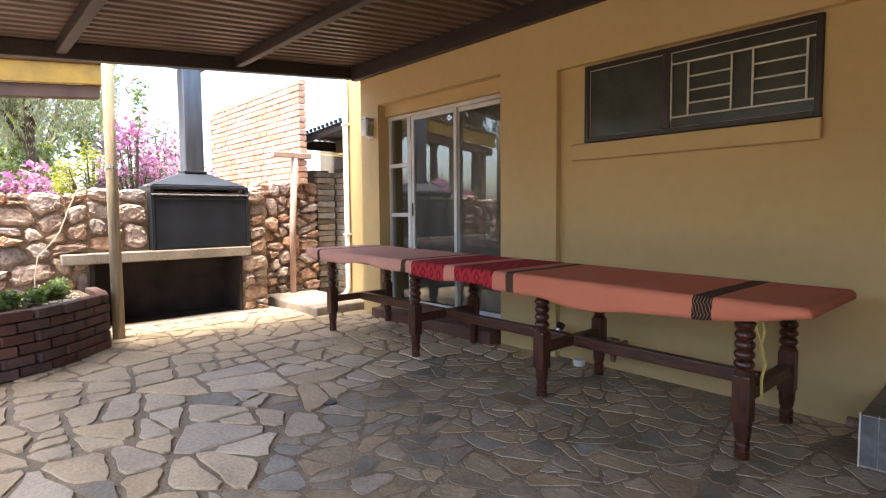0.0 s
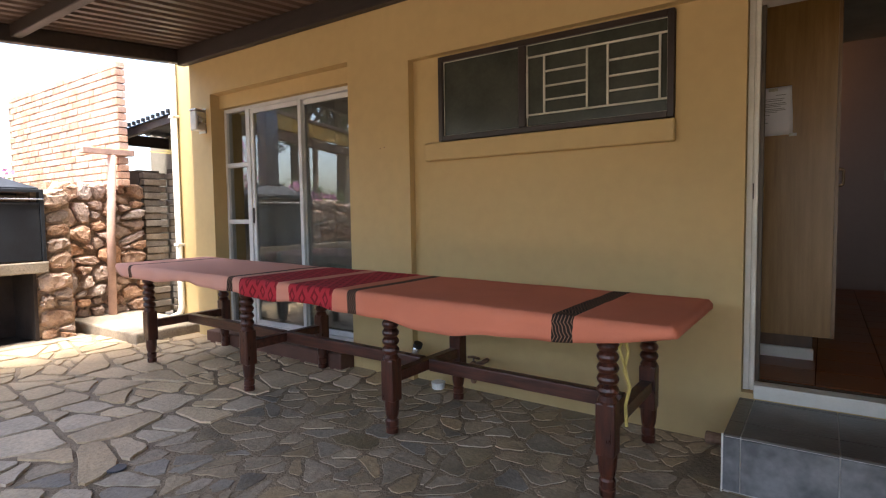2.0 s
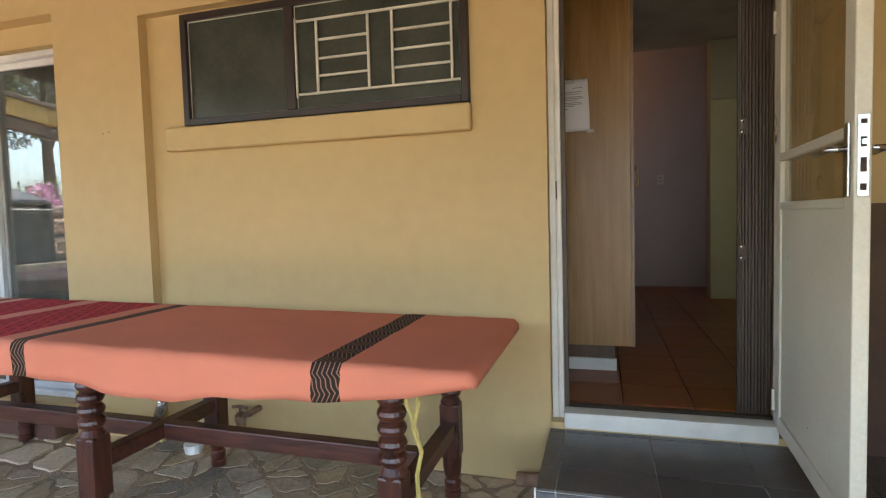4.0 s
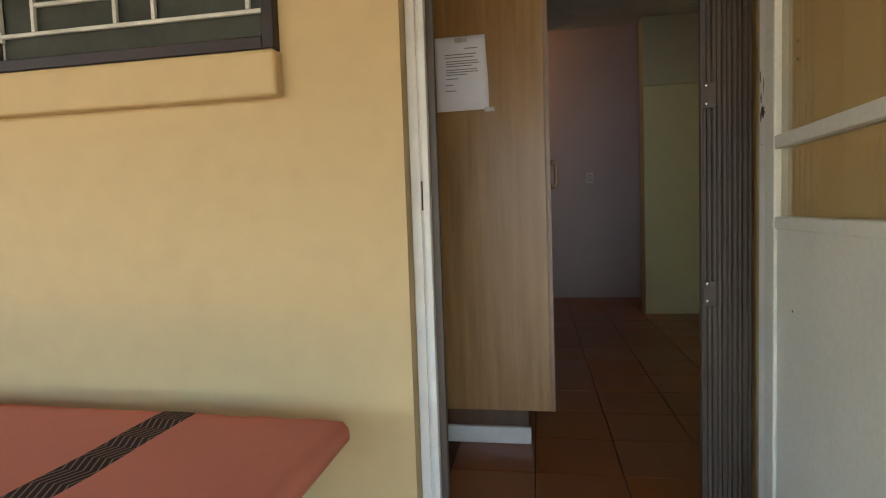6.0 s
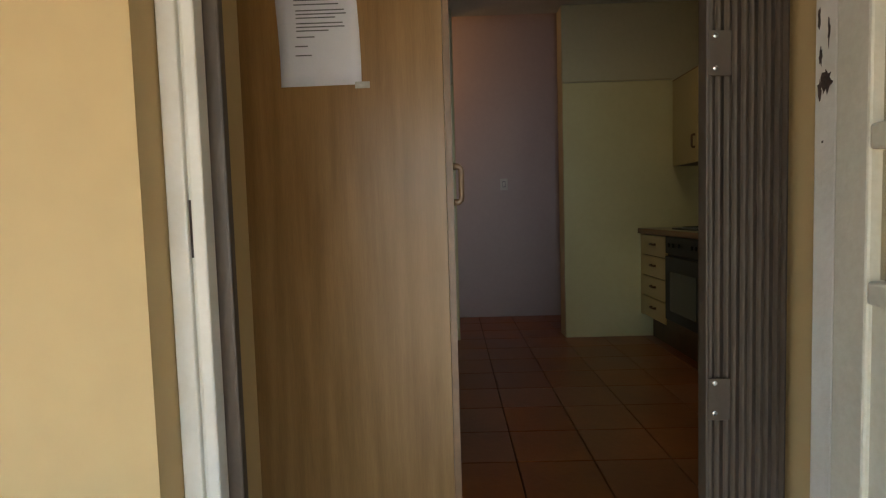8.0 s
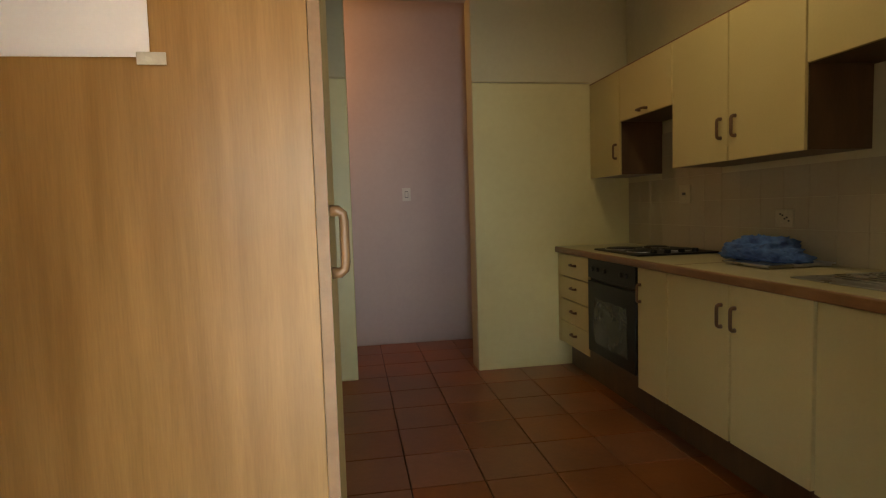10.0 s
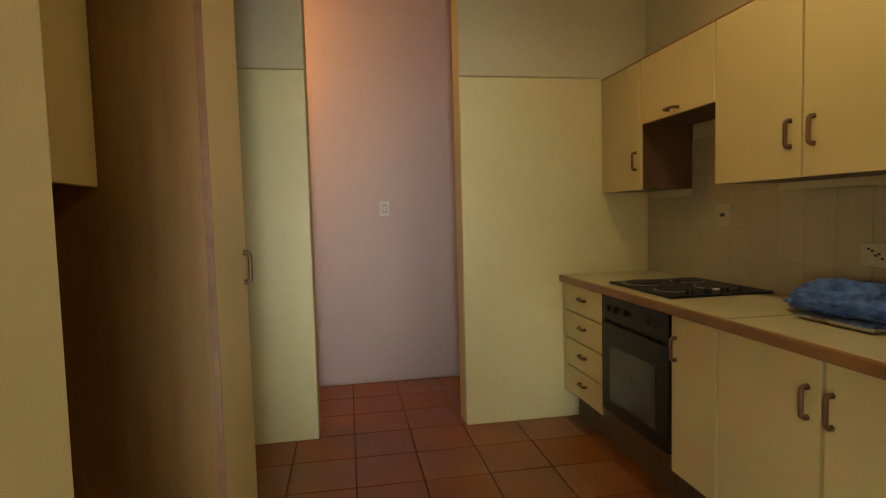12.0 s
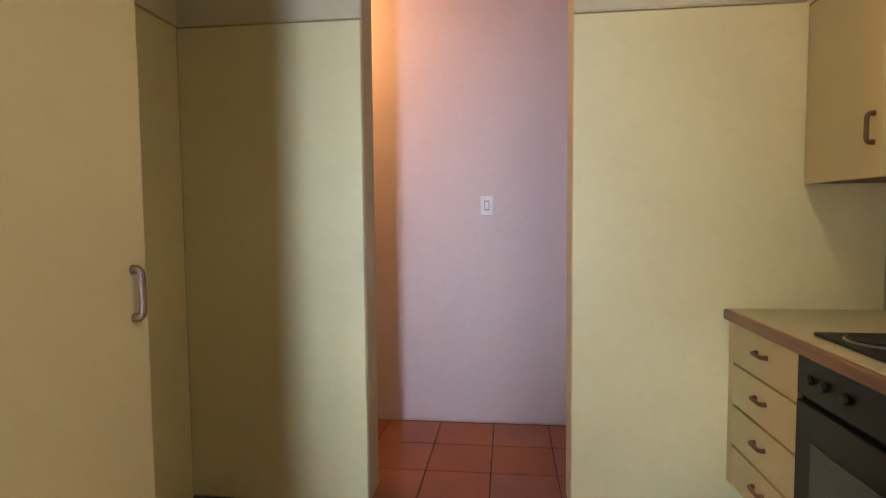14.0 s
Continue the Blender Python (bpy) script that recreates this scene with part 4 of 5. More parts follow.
lo, li = ([cone.verts.new(c) for c in ((-6.34, HY0 + 0.03, z), (HX - 0.03, HY0 + 0.03, z), (HX - 0.03, HY1 - 0.03, z), (-6.34, HY1 - 0.03, z))] for z in (HZ1 + 0.001, HZ1 + 0.015))
hi = [cone.verts.new(c) for c in ((-6.22, -1.77, 1.66), (-6.0, -1.77, 1.66), (-6.0, -1.47, 1.66), (-6.22, -1.47, 1.66))]
for a, b in ((lo, li), (li, hi)):
    for i in range(4):
        cone.faces.new((a[i], a[(i + 1) % 4], b[(i + 1) % 4], b[i]))
cone.faces.new(hi)
cone.faces.new(lo[::-1])
part("cone", cone, BLACKSTEEL, hood)
part("flue", joined(bx(-6.21, -6.01, -1.715, -1.505, 1.661, 2.86, 0.012, 2)), FLUESTEEL, hood, "square grey steel flue pipe")
part("flue_collar", bx(-6.23, -5.99, -1.735, -1.485, 1.661, 1.69, 0.004, 1), BLACKSTEEL, hood)
part("flue_cap", bx(-6.27, -5.95, -1.78, -1.42, 2.88, 2.91, 0.006, 1), BLACKSTEEL, hood, "flat rain cap")
for sx in (-6.2, -6.02):
    part("cap_leg", bx(sx - 0.01, sx + 0.01, -1.62, -1.6, 2.861, 2.88), BLACKSTEEL, hood)

cable = thing("loose_cable", "pale loose cable hanging down the stone wall", "cable", (-5.95, -3.2, 0.5))
part("cord", tubed([(-6.05, -2.72, 1.47), (-5.93, -2.79, 1.44), (-5.92, -2.87, 1.25), (-5.92, -2.95, 1.03), (-5.9, -3.02, 0.93), (-5.91, -3.14, 0.79), (-5.9, -3.17, 0.6), (-5.92, -3.18, 0.43)], 0.007, 6), CABLE, cable)

line_pole = thing("washing_line_pole", "pink painted washing line pole with a short cross bar", "washing line", (-6.36, -0.24, 0.1))
part("post", tubed([(-6.36, -0.25, 0.09), (-6.36, -0.23, 1.0), (-6.35, -0.18, 1.95)], 0.044, 12), PINKPOLE, line_pole, smooth=True)
part("cross_bar", bx(-6.39, -6.31, -0.5, 0.06, 1.95, 2.02, 0.006, 1), PINKPOLE, line_pole)
for k in range(4):
    yk = -0.4 + k * 0.14
    part("wire", tubed([(-6.35, yk, 2.025), (-5.75, yk + 0.3, 1.95), (-5.2, 0.3 + k * 0.05, 1.98)], 0.003, 5), ROPE, line_pole)

# ---------------------------------------------------------------- long table
table = thing("long_table", "long mahogany table with eight turned legs", "table", (-2.23, -0.58, 0))


def settle(bm):
    """The table runs slightly uphill towards its far end."""
    for v in bm.verts:
        z = v.co.z
        v.co.z = z * (0.99 - 0.0235 * v.co.x) + floor_z(v.co.x) * max(0.0, 1 - z / 0.72)
    return bm


part("tabletop", settle(bx(-4.4, -0.06, -1.03, -0.25, 0.722, 0.757, 0.008, 2)), MAHOGX, table)
for yy in (-0.935, -0.245):
    part("apron", settle(bx(-4.2, -0.32, yy, yy + 0.02, 0.665, 0.7215)), MAHOGX, table)
PROFILE = [(0.03, 0), (0.036, 0.004), (0.037, 0.03), (0.031, 0.036), (0.036, 0.045), (0.037, 0.07), (0.03, 0.08), (0.037, 0.1), (0.041, 0.13), (0.044, 0.19)]
BEADS = []
for k in range(5):
    zc = 0.425 + k * 0.046
    BEADS += [(0.034, zc), (0.045, zc + 0.012), (0.049, zc + 0.023), (0.045, zc + 0.034)]
PROFILE2 = [(0.044, 0.39), (0.046, 0.405)] + BEADS + [(0.034, 0.656), (0.048, 0.662), (0.05, 0.69), (0.05, 0.72)]


def leg(x, y):
    return joined(lathe(PROFILE, x, y), bx(x - 0.043, x + 0.043, y - 0.043, y + 0.043, 0.175, 0.4, 0.009, 2), lathe(PROFILE2, x, y))


LEGX = (-0.325, -1.56, -2.87, -4.19)
for xx in LEGX:
    for yy in (-0.925, -0.235):
        part("leg", settle(leg(xx, yy)), MAHOG, table, smooth=False)
    part("cross_stretcher", settle(bx(xx - 0.03, xx + 0.03, -0.878, -0.282, 0.27, 0.33, 0.006, 2)), MAHOGX, table)
for xa, xb in zip(LEGX[1:], LEGX):
    part("long_stretcher", settle(bx(xa + 0.031, xb - 0.031, -0.61, -0.55, 0.265, 0.335, 0.006, 2)), MAHOGX, table)

STRIPES = [(-4.21, -4.165, "black"), (-2.875, -2.82, "black"), (-2.735, -2.34, "red"), (-2.24, -1.85, "red"), (-1.745, -1.68, "black"), (-0.52, -0.425, "black")]
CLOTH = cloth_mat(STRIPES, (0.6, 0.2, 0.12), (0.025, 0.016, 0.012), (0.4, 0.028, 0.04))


def cloth_mesh():
    """The cloth lies on the table and folds over its edges with an uneven hem."""
    bm = bmesh.new()
    x0, x1, y0, y1, top, r = -4.43, -0.035, -1.055, -0.235, 0.7615, 0.026
    nx, ny = 190, 48

    def fold(s, a, b, drop):
        # s runs from a - drop to b + drop along the unrolled cloth
        if s < a:
            d = a - s
            return a - min(d, r) * 0.7, -max(0.0, d - r * 0.3), d
        if s > b:
            d = s - b
            return b + min(d, r) * 0.7, -max(0.0, d - r * 0.3), d
        return s, 0.0, 0.0

    grid = []
    for j in range(ny + 1):
        row = []
        for i in range(nx + 1):
            u0 = i / nx
            hem = 0.085 + 0.05 * math.exp(-((u0 - 0.72) / 0.22) ** 2) + 0.012 * math.sin(u0 * 19) + 0.008 * math.sin(u0 * 43 + 1)
            tuck = max(0.0, (u0 - 0.925) / 0.075) ** 1.5 * 0.62 + max(0.0, (0.05 - u0) / 0.05) * 0.45
            ex, ey = 0.05, (hem + 0.008) * (1 - tuck)
            v0 = j / ny
            sy = y0 - ey + v0 * (y1 - y0 + 2 * ey)
            sx = x0 - ex + u0 * (x1 - x0 + 2 * ex)
            px, dzx, ddx = fold(sx, x0, x1, ex)
            py, dzy, ddy = fold(sy, y0, y1, ey)
            z = top + min(dzx, dzy)
            if ddx > 0 and ddy > 0:
                k = min(ddx, ddy) * 0.45
                px -= math.copysign(k, sx - x0 - 1)
                py -= math.copysign(k, sy - y0 - 0.4)
            flare = 0.01 * math.sin(sx * 23) * min(1, ddy / 0.08) + 0.006 * noise.noise((sx * 6, sy * 6, 2))* min(1, ddy / 0.05)
            pull = 0.0045 * math.sin(ddy * 95 + sx * 13) * min(1, ddy / 0.03) * math.exp(-((sx + 0.3) / 0.55) ** 2)
            py += (flare + pull) * (-1 if sy < y0 else 1)
            z += 0.0035 * noise.noise((px * 2.2, py * 3.0, 0.0)) + 0.0016 * noise.noise((px * 9, py * 5, 3.0))
            row.append(bm.verts.new((px, py, z)))
        grid.append(row)
    for j in range(ny):
        for i in range(nx):
            bm.faces.new((grid[j][i], grid[j][i + 1], grid[j + 1][i + 1], grid[j + 1][i]))
    return bm


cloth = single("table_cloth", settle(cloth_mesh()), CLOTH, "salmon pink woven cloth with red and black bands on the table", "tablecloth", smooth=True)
sol = cloth.modifiers.new("thick", "SOLIDIFY")
sol.thickness, sol.offset = 0.0025, 1.0

cord = thing("yellow_cord", "yellow cord tied to a table leg", "cord", (-0.26, -0.9, 0.3))
part("strand", tubed([(-0.26, -0.9, 0.66), (-0.245, -0.9, 0.6), (-0.262, -0.9, 0.52), (-0.24, -0.89, 0.44), (-0.258, -0.89, 0.36), (-0.25, -0.9, 0.27)], 0.008, 6), ROPE, cord)
part("loop", tubed([(-0.26, -0.9, 0.66), (-0.275, -0.93, 0.62), (-0.262, -0.91, 0.55), (-0.25, -0.9, 0.5)], 0.006, 6), ROPE, cord)

tap = thing("garden_tap", "old garden tap on a pipe low on the wall", "tap", (-1.5, -0.06, 0.1))
part("pipe", tubed([(-1.47, 0.0, 0.19), (-1.47, -0.04, 0.19), (-1.47, -0.08, 0.185), (-1.53, -0.085, 0.17)], 0.016, 10), RUST, tap, smooth=True)
part("body", lathe([(0.015, 0.04), (0.022, 0.06), (0.026, 0.1), (0.024, 0.13), (0.03, 0.145), (0.03, 0.175), (0.016, 0.19)], -1.53, -0.085, 12), RUST, tap)
part("handle", tubed([(-1.575, -0.085, 0.215), (-1.53, -0.085, 0.222), (-1.485, -0.085, 0.215)], 0.009, 8), RUST, tap, smooth=True)
part("spindle", tubed([(-1.53, -0.085, 0.185), (-1.53, -0.085, 0.22)], 0.007, 8), CHROME, tap)
hosep = thing("hose_connector", "grey and blue hose connector standing by the wall", "hose fitting", (-2.03, -0.1, 0.0))
part("barrel", tubed([(-2.06, -0.1, 0.12), (-2.02, -0.11, 0.19), (-1.985, -0.12, 0.255)], [0.026, 0.028, 0.03], 14), CHROME, hosep, smooth=True)
part("collar", tubed([(-1.992, -0.118, 0.243), (-1.98, -0.121, 0.268)], [0.034, 0.034], 14), IRON, hosep, "dark ribbed collar")
part("elbow", tubed([(-2.06, -0.1, 0.12), (-2.075, -0.09, 0.07), (-2.08, -0.03, 0.03), (-2.08, 0.0, 0.03)], 0.02, 10), PLASTIC, hosep, smooth=True)
bottle = thing("plastic_tub", "small pale plastic tub on the floor by the wall", "tub", (-1.8, -0.13, -0.03))
part("tub_body", lathe([(0.04, -0.034), (0.045, -0.029), (0.05, 0.011), (0.052, 0.016), (0.047, 0.016)], -1.8, -0.13, 16), PLASTIC, bottle)
drainpipe = single("drain_pipe_stub", tubed([(-0.06, -0.07, -0.02), (0.0, -0.08, -0.015), (0.075, -0.08, -0.01)], [0.034, 0.03, 0.03], 12), RUST, "short dirty pipe stub beside the step", "pipe")
drain = single("floor_drain", lathe([(0.045, -0.028), (0.047, -0.0195), (0.042, -0.0185), (0.03, -0.019)], -2.4, -2.03, 18), BLACKSTEEL, "small dark round floor drain", "drain")
for xs, zs in ((-2.32, 1.72), (-2.36, 1.715)):
    single("wall_plug", bx(xs - 0.004, xs + 0.004, W - 0.003, W - 0.0005, zs - 0.004, zs + 0.004), RUST, "tiny brown plug in the plaster", "wall plug", "plugs in the wall")


# ---------------------------------------------------------------- kitchen units
def d_handle(p0, p1, out, parent, material, r=0.0075, label="rounded D handle"):
    """A D-shaped pull between two points, standing off in the direction out."""
    a, b, o = Vector(p0), Vector(p1), Vector(out)
    d = (b - a) * 0.16
    return part("handle", tubed([a, a + o * 0.6, a + o * 0.92 + d * 0.35, a + o + d, b + o - d, b + o * 0.92 - d * 0.35, b + o * 0.6, b], [r * 1.25, r * 1.1, r, r, r, r, r * 1.1, r * 1.25], 10), material, parent, label, True)


CF, UF, RW = 2.03, 2.29, 2.598      # door faces of base and wall units, wall behind
TOP = 1.15


def base_unit(name, y0, y1, label, doors, group="base units"):
    u = thing(name, label, "cabinet", (2.3, (y0 + y1) / 2, F), group)
    part("body", bx(CF + 0.02, RW, y0 + 0.001, y1 - 0.001, 0.45, TOP - 0.04), CARCASS, u)
    part("plinth", bx(2.13, 2.15, y0, y1, F, 0.448), CARCASS, u)
    for a, b, hy in doors:
        d = part("door", bx(CF, CF + 0.018, a + 0.0045, b - 0.0045, 0.452, TOP - 0.046, 0.002, 1), CREAM, u)
        if hy is not None:
            d_handle((CF, hy, 0.925), (CF, hy, 1.015), (-0.022, 0, 0), d, HANDLE)
    return u


du = thing("drawer_unit", "cream four-drawer unit with brown wooden handles", "drawers", (2.3, 3.5, F), "base units")
part("body", bx(CF + 0.02, RW, 3.258, 3.785, 0.45, TOP - 0.04), CARCASS, du)
part("plinth", bx(2.13, 2.15, 3.257, 3.785, F, 0.448), CARCASS, du)
part("filler", bx(CF + 0.001, CF + 0.019, 3.742, 3.786, 0.45, TOP - 0.045), CREAM, du)
zs = [0.452, 0.615, 0.778, 0.941, 1.104]
for z0, z1 in zip(zs, zs[1:]):
    dr = part("drawer", bx(CF, CF + 0.018, 3.262, 3.738, z0 + 0.004, z1 - 0.004, 0.002, 1), CREAM, du)
    zc = (z0 + z1) / 2 + 0.01
    d_handle((CF, 3.463, zc), (CF, 3.537, zc), (-0.02, 0, 0), dr, HANDLE)

ov = thing("oven", "black built-in oven with dark glass door", "oven", (2.3, 2.95, F), "base units")
part("body", bx(CF + 0.02, RW, 2.648, 3.254, 0.45, TOP - 0.04), ENAMEL, ov)
part("plinth", bx(2.13, 2.15, 2.645, 3.255, F, 0.448), CARCASS, ov)
part("under_panel", bx(CF + 0.004, CF + 0.019, 2.65, 3.252, 0.452, 0.505), CARCASS, ov)
fascia = part("control_panel", bx(CF - 0.006, CF + 0.019, 2.652, 3.25, 0.985, TOP - 0.045, 0.003, 2), ENAMEL, ov)
odoor = part("oven_door", bx(CF - 0.008, CF + 0.019, 2.652, 3.25, 0.51, 0.965, 0.004, 2), ENAMEL, ov)
part("oven_window", bx(CF - 0.0105, CF - 0.0085, 2.74, 3.16, 0.58, 0.86, 0.001, 1), OVENGLASS, odoor, "dark glass window")
for k, yk in enumerate((2.74, 2.8, 3.0, 3.1, 3.17)):
    kn = part("knob", lathe([(0.016, 0.0), (0.016, 0.004), (0.013, 0.009), (0.01, 0.01)], 0, 0, 14), ENAMEL, fascia)
    kn.rotation_euler = (0, radians(-90), 0)
    kn.location = Vector((CF - 0.0165, yk, 1.045)) - base_of(fascia)
base_unit("base_cabinet", 2.362, 2.643, "narrow cream base cabinet with a brown handle", [(2.362, 2.643, 2.61)])
base_unit("base_cabinet", 1.5, 2.36, "double-door cream base cabinet with brown handles", [(1.916, 2.358, 1.965), (1.502, 1.911, 1.882)])
base_unit("base_cabinet", 0.64, 1.498, "cream sink base cabinet with two doors", [(1.07, 1.496, 1.12), (0.642, 1.068, 1.02)])

worktop = thing("worktop", "cream laminate worktop with a wooden front edge", "worktop", (2.3, 2.2, 1.11))
part("slab", bx(2.026, RW, 0.64, 3.786, 1.111, TOP, 0.003, 1), COUNTER, worktop)
part("front_edge", bx(2.005, 2.0255, 0.64, 3.786, 1.108, TOP - 0.001, 0.007, 3), EDGEWOOD, worktop, "rounded wooden edge")
part("seam_strip", bx(2.03, RW - 0.002, 2.296, 2.302, TOP, TOP + 0.001), EDGEWOOD, worktop)

hob = thing("hob", "black built-in electric hob with four plates", "hob", (2.35, 3.0, TOP))
part("plate", bx(2.085, 2.58, 2.73, 3.29, TOP + 0.001, TOP + 0.012, 0.004, 2), ENAMEL, hob)
for hx, hy, r in ((2.2, 3.15, 0.09), (2.2, 2.9, 0.075), (2.44, 3.15, 0.075), (2.44, 2.92, 0.09)):
    pl = part("cook_plate", lathe([(r, TOP + 0.013), (r, TOP + 0.019), (r - 0.008, TOP + 0.023), (r * 0.3, TOP + 0.022)], hx, hy, 24), IRON, hob)
    part("trim_ring", lathe([(r + 0.008, TOP + 0.0125), (r + 0.008, TOP + 0.016), (r + 0.001, TOP + 0.018)], hx, hy, 24), STEEL, pl)
for k in range(4):
    part("knob", lathe([(0.019, TOP + 0.0125), (0.018, TOP + 0.03), (0.014, TOP + 0.034)], 2.2 + k * 0.085, 2.77, 14), ENAMEL, hob)

sink = thing("sink", "stainless steel sink set into the worktop", "sink", (2.3, 1.3, TOP))
part("basin", joined(bx(2.13, 2.55, 0.9, 1.72, TOP + 0.0015, TOP + 0.006, 0.002, 1)), STEEL, sink)
part("bowl_rim", joined(bx(2.17, 2.5, 1.0, 1.35, TOP + 0.0062, TOP + 0.009, 0.001, 1)), STEEL, sink)
for k in range(7):
    part("drain_rib", bx(2.2 + k * 0.045, 2.21 + k * 0.045, 1.42, 1.68, TOP + 0.0062, TOP + 0.0085, 0.001, 1), STEEL, sink)
tray = thing("metal_tray", "shallow metal tray on the worktop", "tray", (2.45, 2.1, TOP))
tb = bx(2.25, 2.56, 1.97, 2.24, TOP + 0.002, TOP + 0.014, 0.005, 2)
part("dish", tb, STEEL, tray)
part("rim", joined(bx(2.24, 2.25, 1.96, 2.25, TOP + 0.012, TOP + 0.018, 0.002, 1), bx(2.56, 2.57, 1.96, 2.25, TOP + 0.012, TOP + 0.018, 0.002, 1),
                   bx(2.25, 2.56, 1.96, 1.97, TOP + 0.012, TOP + 0.018, 0.002, 1), bx(2.25, 2.56, 2.24, 2.25, TOP + 0.012, TOP + 0.018, 0.002, 1)), STEEL, tray)


def crumpled(x, y, z, sx, sy, sz):
    bm = bmesh.new()
    bmesh.ops.create_icosphere(bm, subdivisions=5, radius=1)
    for v in bm.verts:
        c = v.co.copy()
        f = 1 + 0.35 * noise.noise(c * 1.6 + Vector((3, 1, 0))) + 0.3 * abs(noise.noise(c * 3.4)) + 0.2 * abs(noise.noise(c * 7))
        f += 0.22 * (1 - 2.4 * abs(noise.noise(c * 2.6 + Vector((0, 5, 2))))) * max(0.0, 0.4 + c.z) - 0.2 * abs(noise.noise(c * 13))
        h = max(c.z, -0.18) * f
        v.co = Vector((x + c.x * f * sx, y + c.y * f * sy, z + (h + 0.18) * sz))
    return bm


single("dish_cloth", crumpled(2.42, 2.2, TOP + 0.019, 0.12, 0.18, 0.068), BLUECLOTH, "crumpled blue dish cloth lying on the tray", "cloth", smooth=True)


def wall_unit(y0, y1, z0, z1, doors, label):
    u = thing("wall_cabinet", label, "cabinet", (2.45, (y0 + y1) / 2, z0), "wall units")
    part("body", bx(UF + 0.019, RW, y0 + 0.001, y1 - 0.001, z0 + 0.002, z1), CARCASS, u)
    for a, b, h in doors:
        d = part("door", bx(UF, UF + 0.018, a + 0.004, b - 0.004, z0, z1, 0.002, 1), CREAM, u)
        if h == "low":
            d_handle((UF, (a + b) / 2 - 0.04, z0 + 0.03), (UF, (a + b) / 2 + 0.04, z0 + 0.03), (-0.03, 0, 0), d, HANDLE)
        elif h:
            d_handle((UF, h, z0 + 0.11), (UF, h, z0 + 0.2), (-0.022, 0, 0), d, HANDLE)
    return u


wall_unit(3.335, 3.785, 1.638, 2.312, [(3.335, 3.785, 3.38)], "cream wall cabinet with one door and brown handle")
wall_unit(2.737, 3.333, 1.98, 2.312, [(2.737, 3.333, "low")], "short cream flap cabinet over the hob")
wall_unit(1.835, 2.735, 1.632, 2.312, [(2.282, 2.735, 2.33), (1.835, 2.28, 2.23)], "cream double-door wall cabinet with brown handles")
wall_unit(1.0, 1.833, 1.962, 2.312, [(1.0, 1.833, "low")], "short cream flap cabinet over the sink")
cornice = single("cabinet_cornice", bx(UF + 0.002, RW, 1.0, 3.785, 2.313, 2.32), EDGEWOOD, "thin wooden strip on top of the wall cabinets", "trim", kind="structure")


def wall_plate(name, x, y, z, w, h, face, label, category):
    """A switch or socket plate; face names the way it looks."""
    u = thing(name, label, category, (x, y, z))
    if face == "y":
        part("plate", bx(x - w / 2, x + w / 2, y - 0.009, y, z - h / 2, z + h / 2, 0.003, 2), PLASTIC, u)
        part("rocker", bx(x - w * 0.16, x + w * 0.16, y - 0.0135, y - 0.0095, z - h * 0.2, z + h * 0.2, 0.001, 1), PLASTIC, u)
        part("rocker_gap", bx(x - w * 0.2, x + w * 0.2, y - 0.0102, y - 0.0092, z - h * 0.25, z + h * 0.25), INK, u)
    else:
        part("plate", bx(x - 0.009, x, y - w / 2, y + w / 2, z - h / 2, z + h / 2, 0.003, 2), PLATE, u)
        if "socket" in label:
            for dy, dz in ((0.022, 0.02), (-0.018, 0.004), (-0.03, -0.012), (0.008, 0.014), (-0.005, -0.002)):
                part("pin_hole", bx(x - 0.0102, x - 0.0092, y + dy - 0.005, y + dy + 0.005, z + dz - 0.004, z + dz + 0.004), IRON, u, "dark pin hole")
        else:
            part("switch_knob", bx(x - 0.018, x - 0.0095, y - 0.014, y + 0.014, z - 0.006, z + 0.01, 0.002, 1), IRON, u, "dark switch knob")
    return u


wall_plate("light_switch", 1.026, 4.819, 1.588, 0.075, 0.115, "y", "white light switch on the hall wall", "light switch")
wall_plate("wall_socket", 2.593, 3.07, 1.494, 0.115, 0.115, "x", "cream stove isolator switch above the worktop", "switch")
soc = wall_plate("wall_socket", 2.593, 2.27, 1.352, 0.11, 0.085, "x", "cream power socket above the worktop", "socket")

# ---------------------------------------------------------------- tall cupboards on the other side
CX = 0.484
tall = thing("tall_cupboard", "tall cupboard with oak veneer side and cream door", "cupboard", (0.1, 1.0, F), "tall cupboards")
part("side_panel", bx(-0.245, CX, 0.802, 0.82, 0.413, 2.6, 0.001, 1), OAKPANEL, tall, "oak veneer side panel")
part("body", bx(-0.24, CX - 0.002, 0.821, 1.128, 0.427, 2.58), CARCASS, tall)
part("plinth", bx(-0.24, 0.39, 0.845, 1.12, F, 0.412), CARCASS, tall)
tdoor = part("door", bx(CX + 0.001, CX + 0.019, 0.804, 1.128, 0.413, 2.598, 0.002, 1), CREAM, tall)
part("door_edge", bx(CX + 0.001, CX + 0.0192, 0.8005, 0.8038, 0.413, 2.598), PALEHANDLE, tdoor, "pale wood edge strip")
d_handle((CX + 0.02, 0.824, 1.345), (CX + 0.02, 0.824, 1.444), (0.022, 0, 0), tdoor, PALEHANDLE, 0.008)
single("white_skirting_block", bx(-0.245, 0.4, 0.822, 0.843, F, 0.331, 0.002, 1), WHITEPAINT, "white painted skirting under the cupboard side", "skirting", kind="structure")
fr_up = thing("wall_cabinet", "cream wall cabinet over the fridge gap", "cabinet", (0.05, 1.58, 1.6), "wall units")
part("body", bx(-0.245, 0.122, 1.131, 2.108, 1.627, 2.58), CARCASS, fr_up)
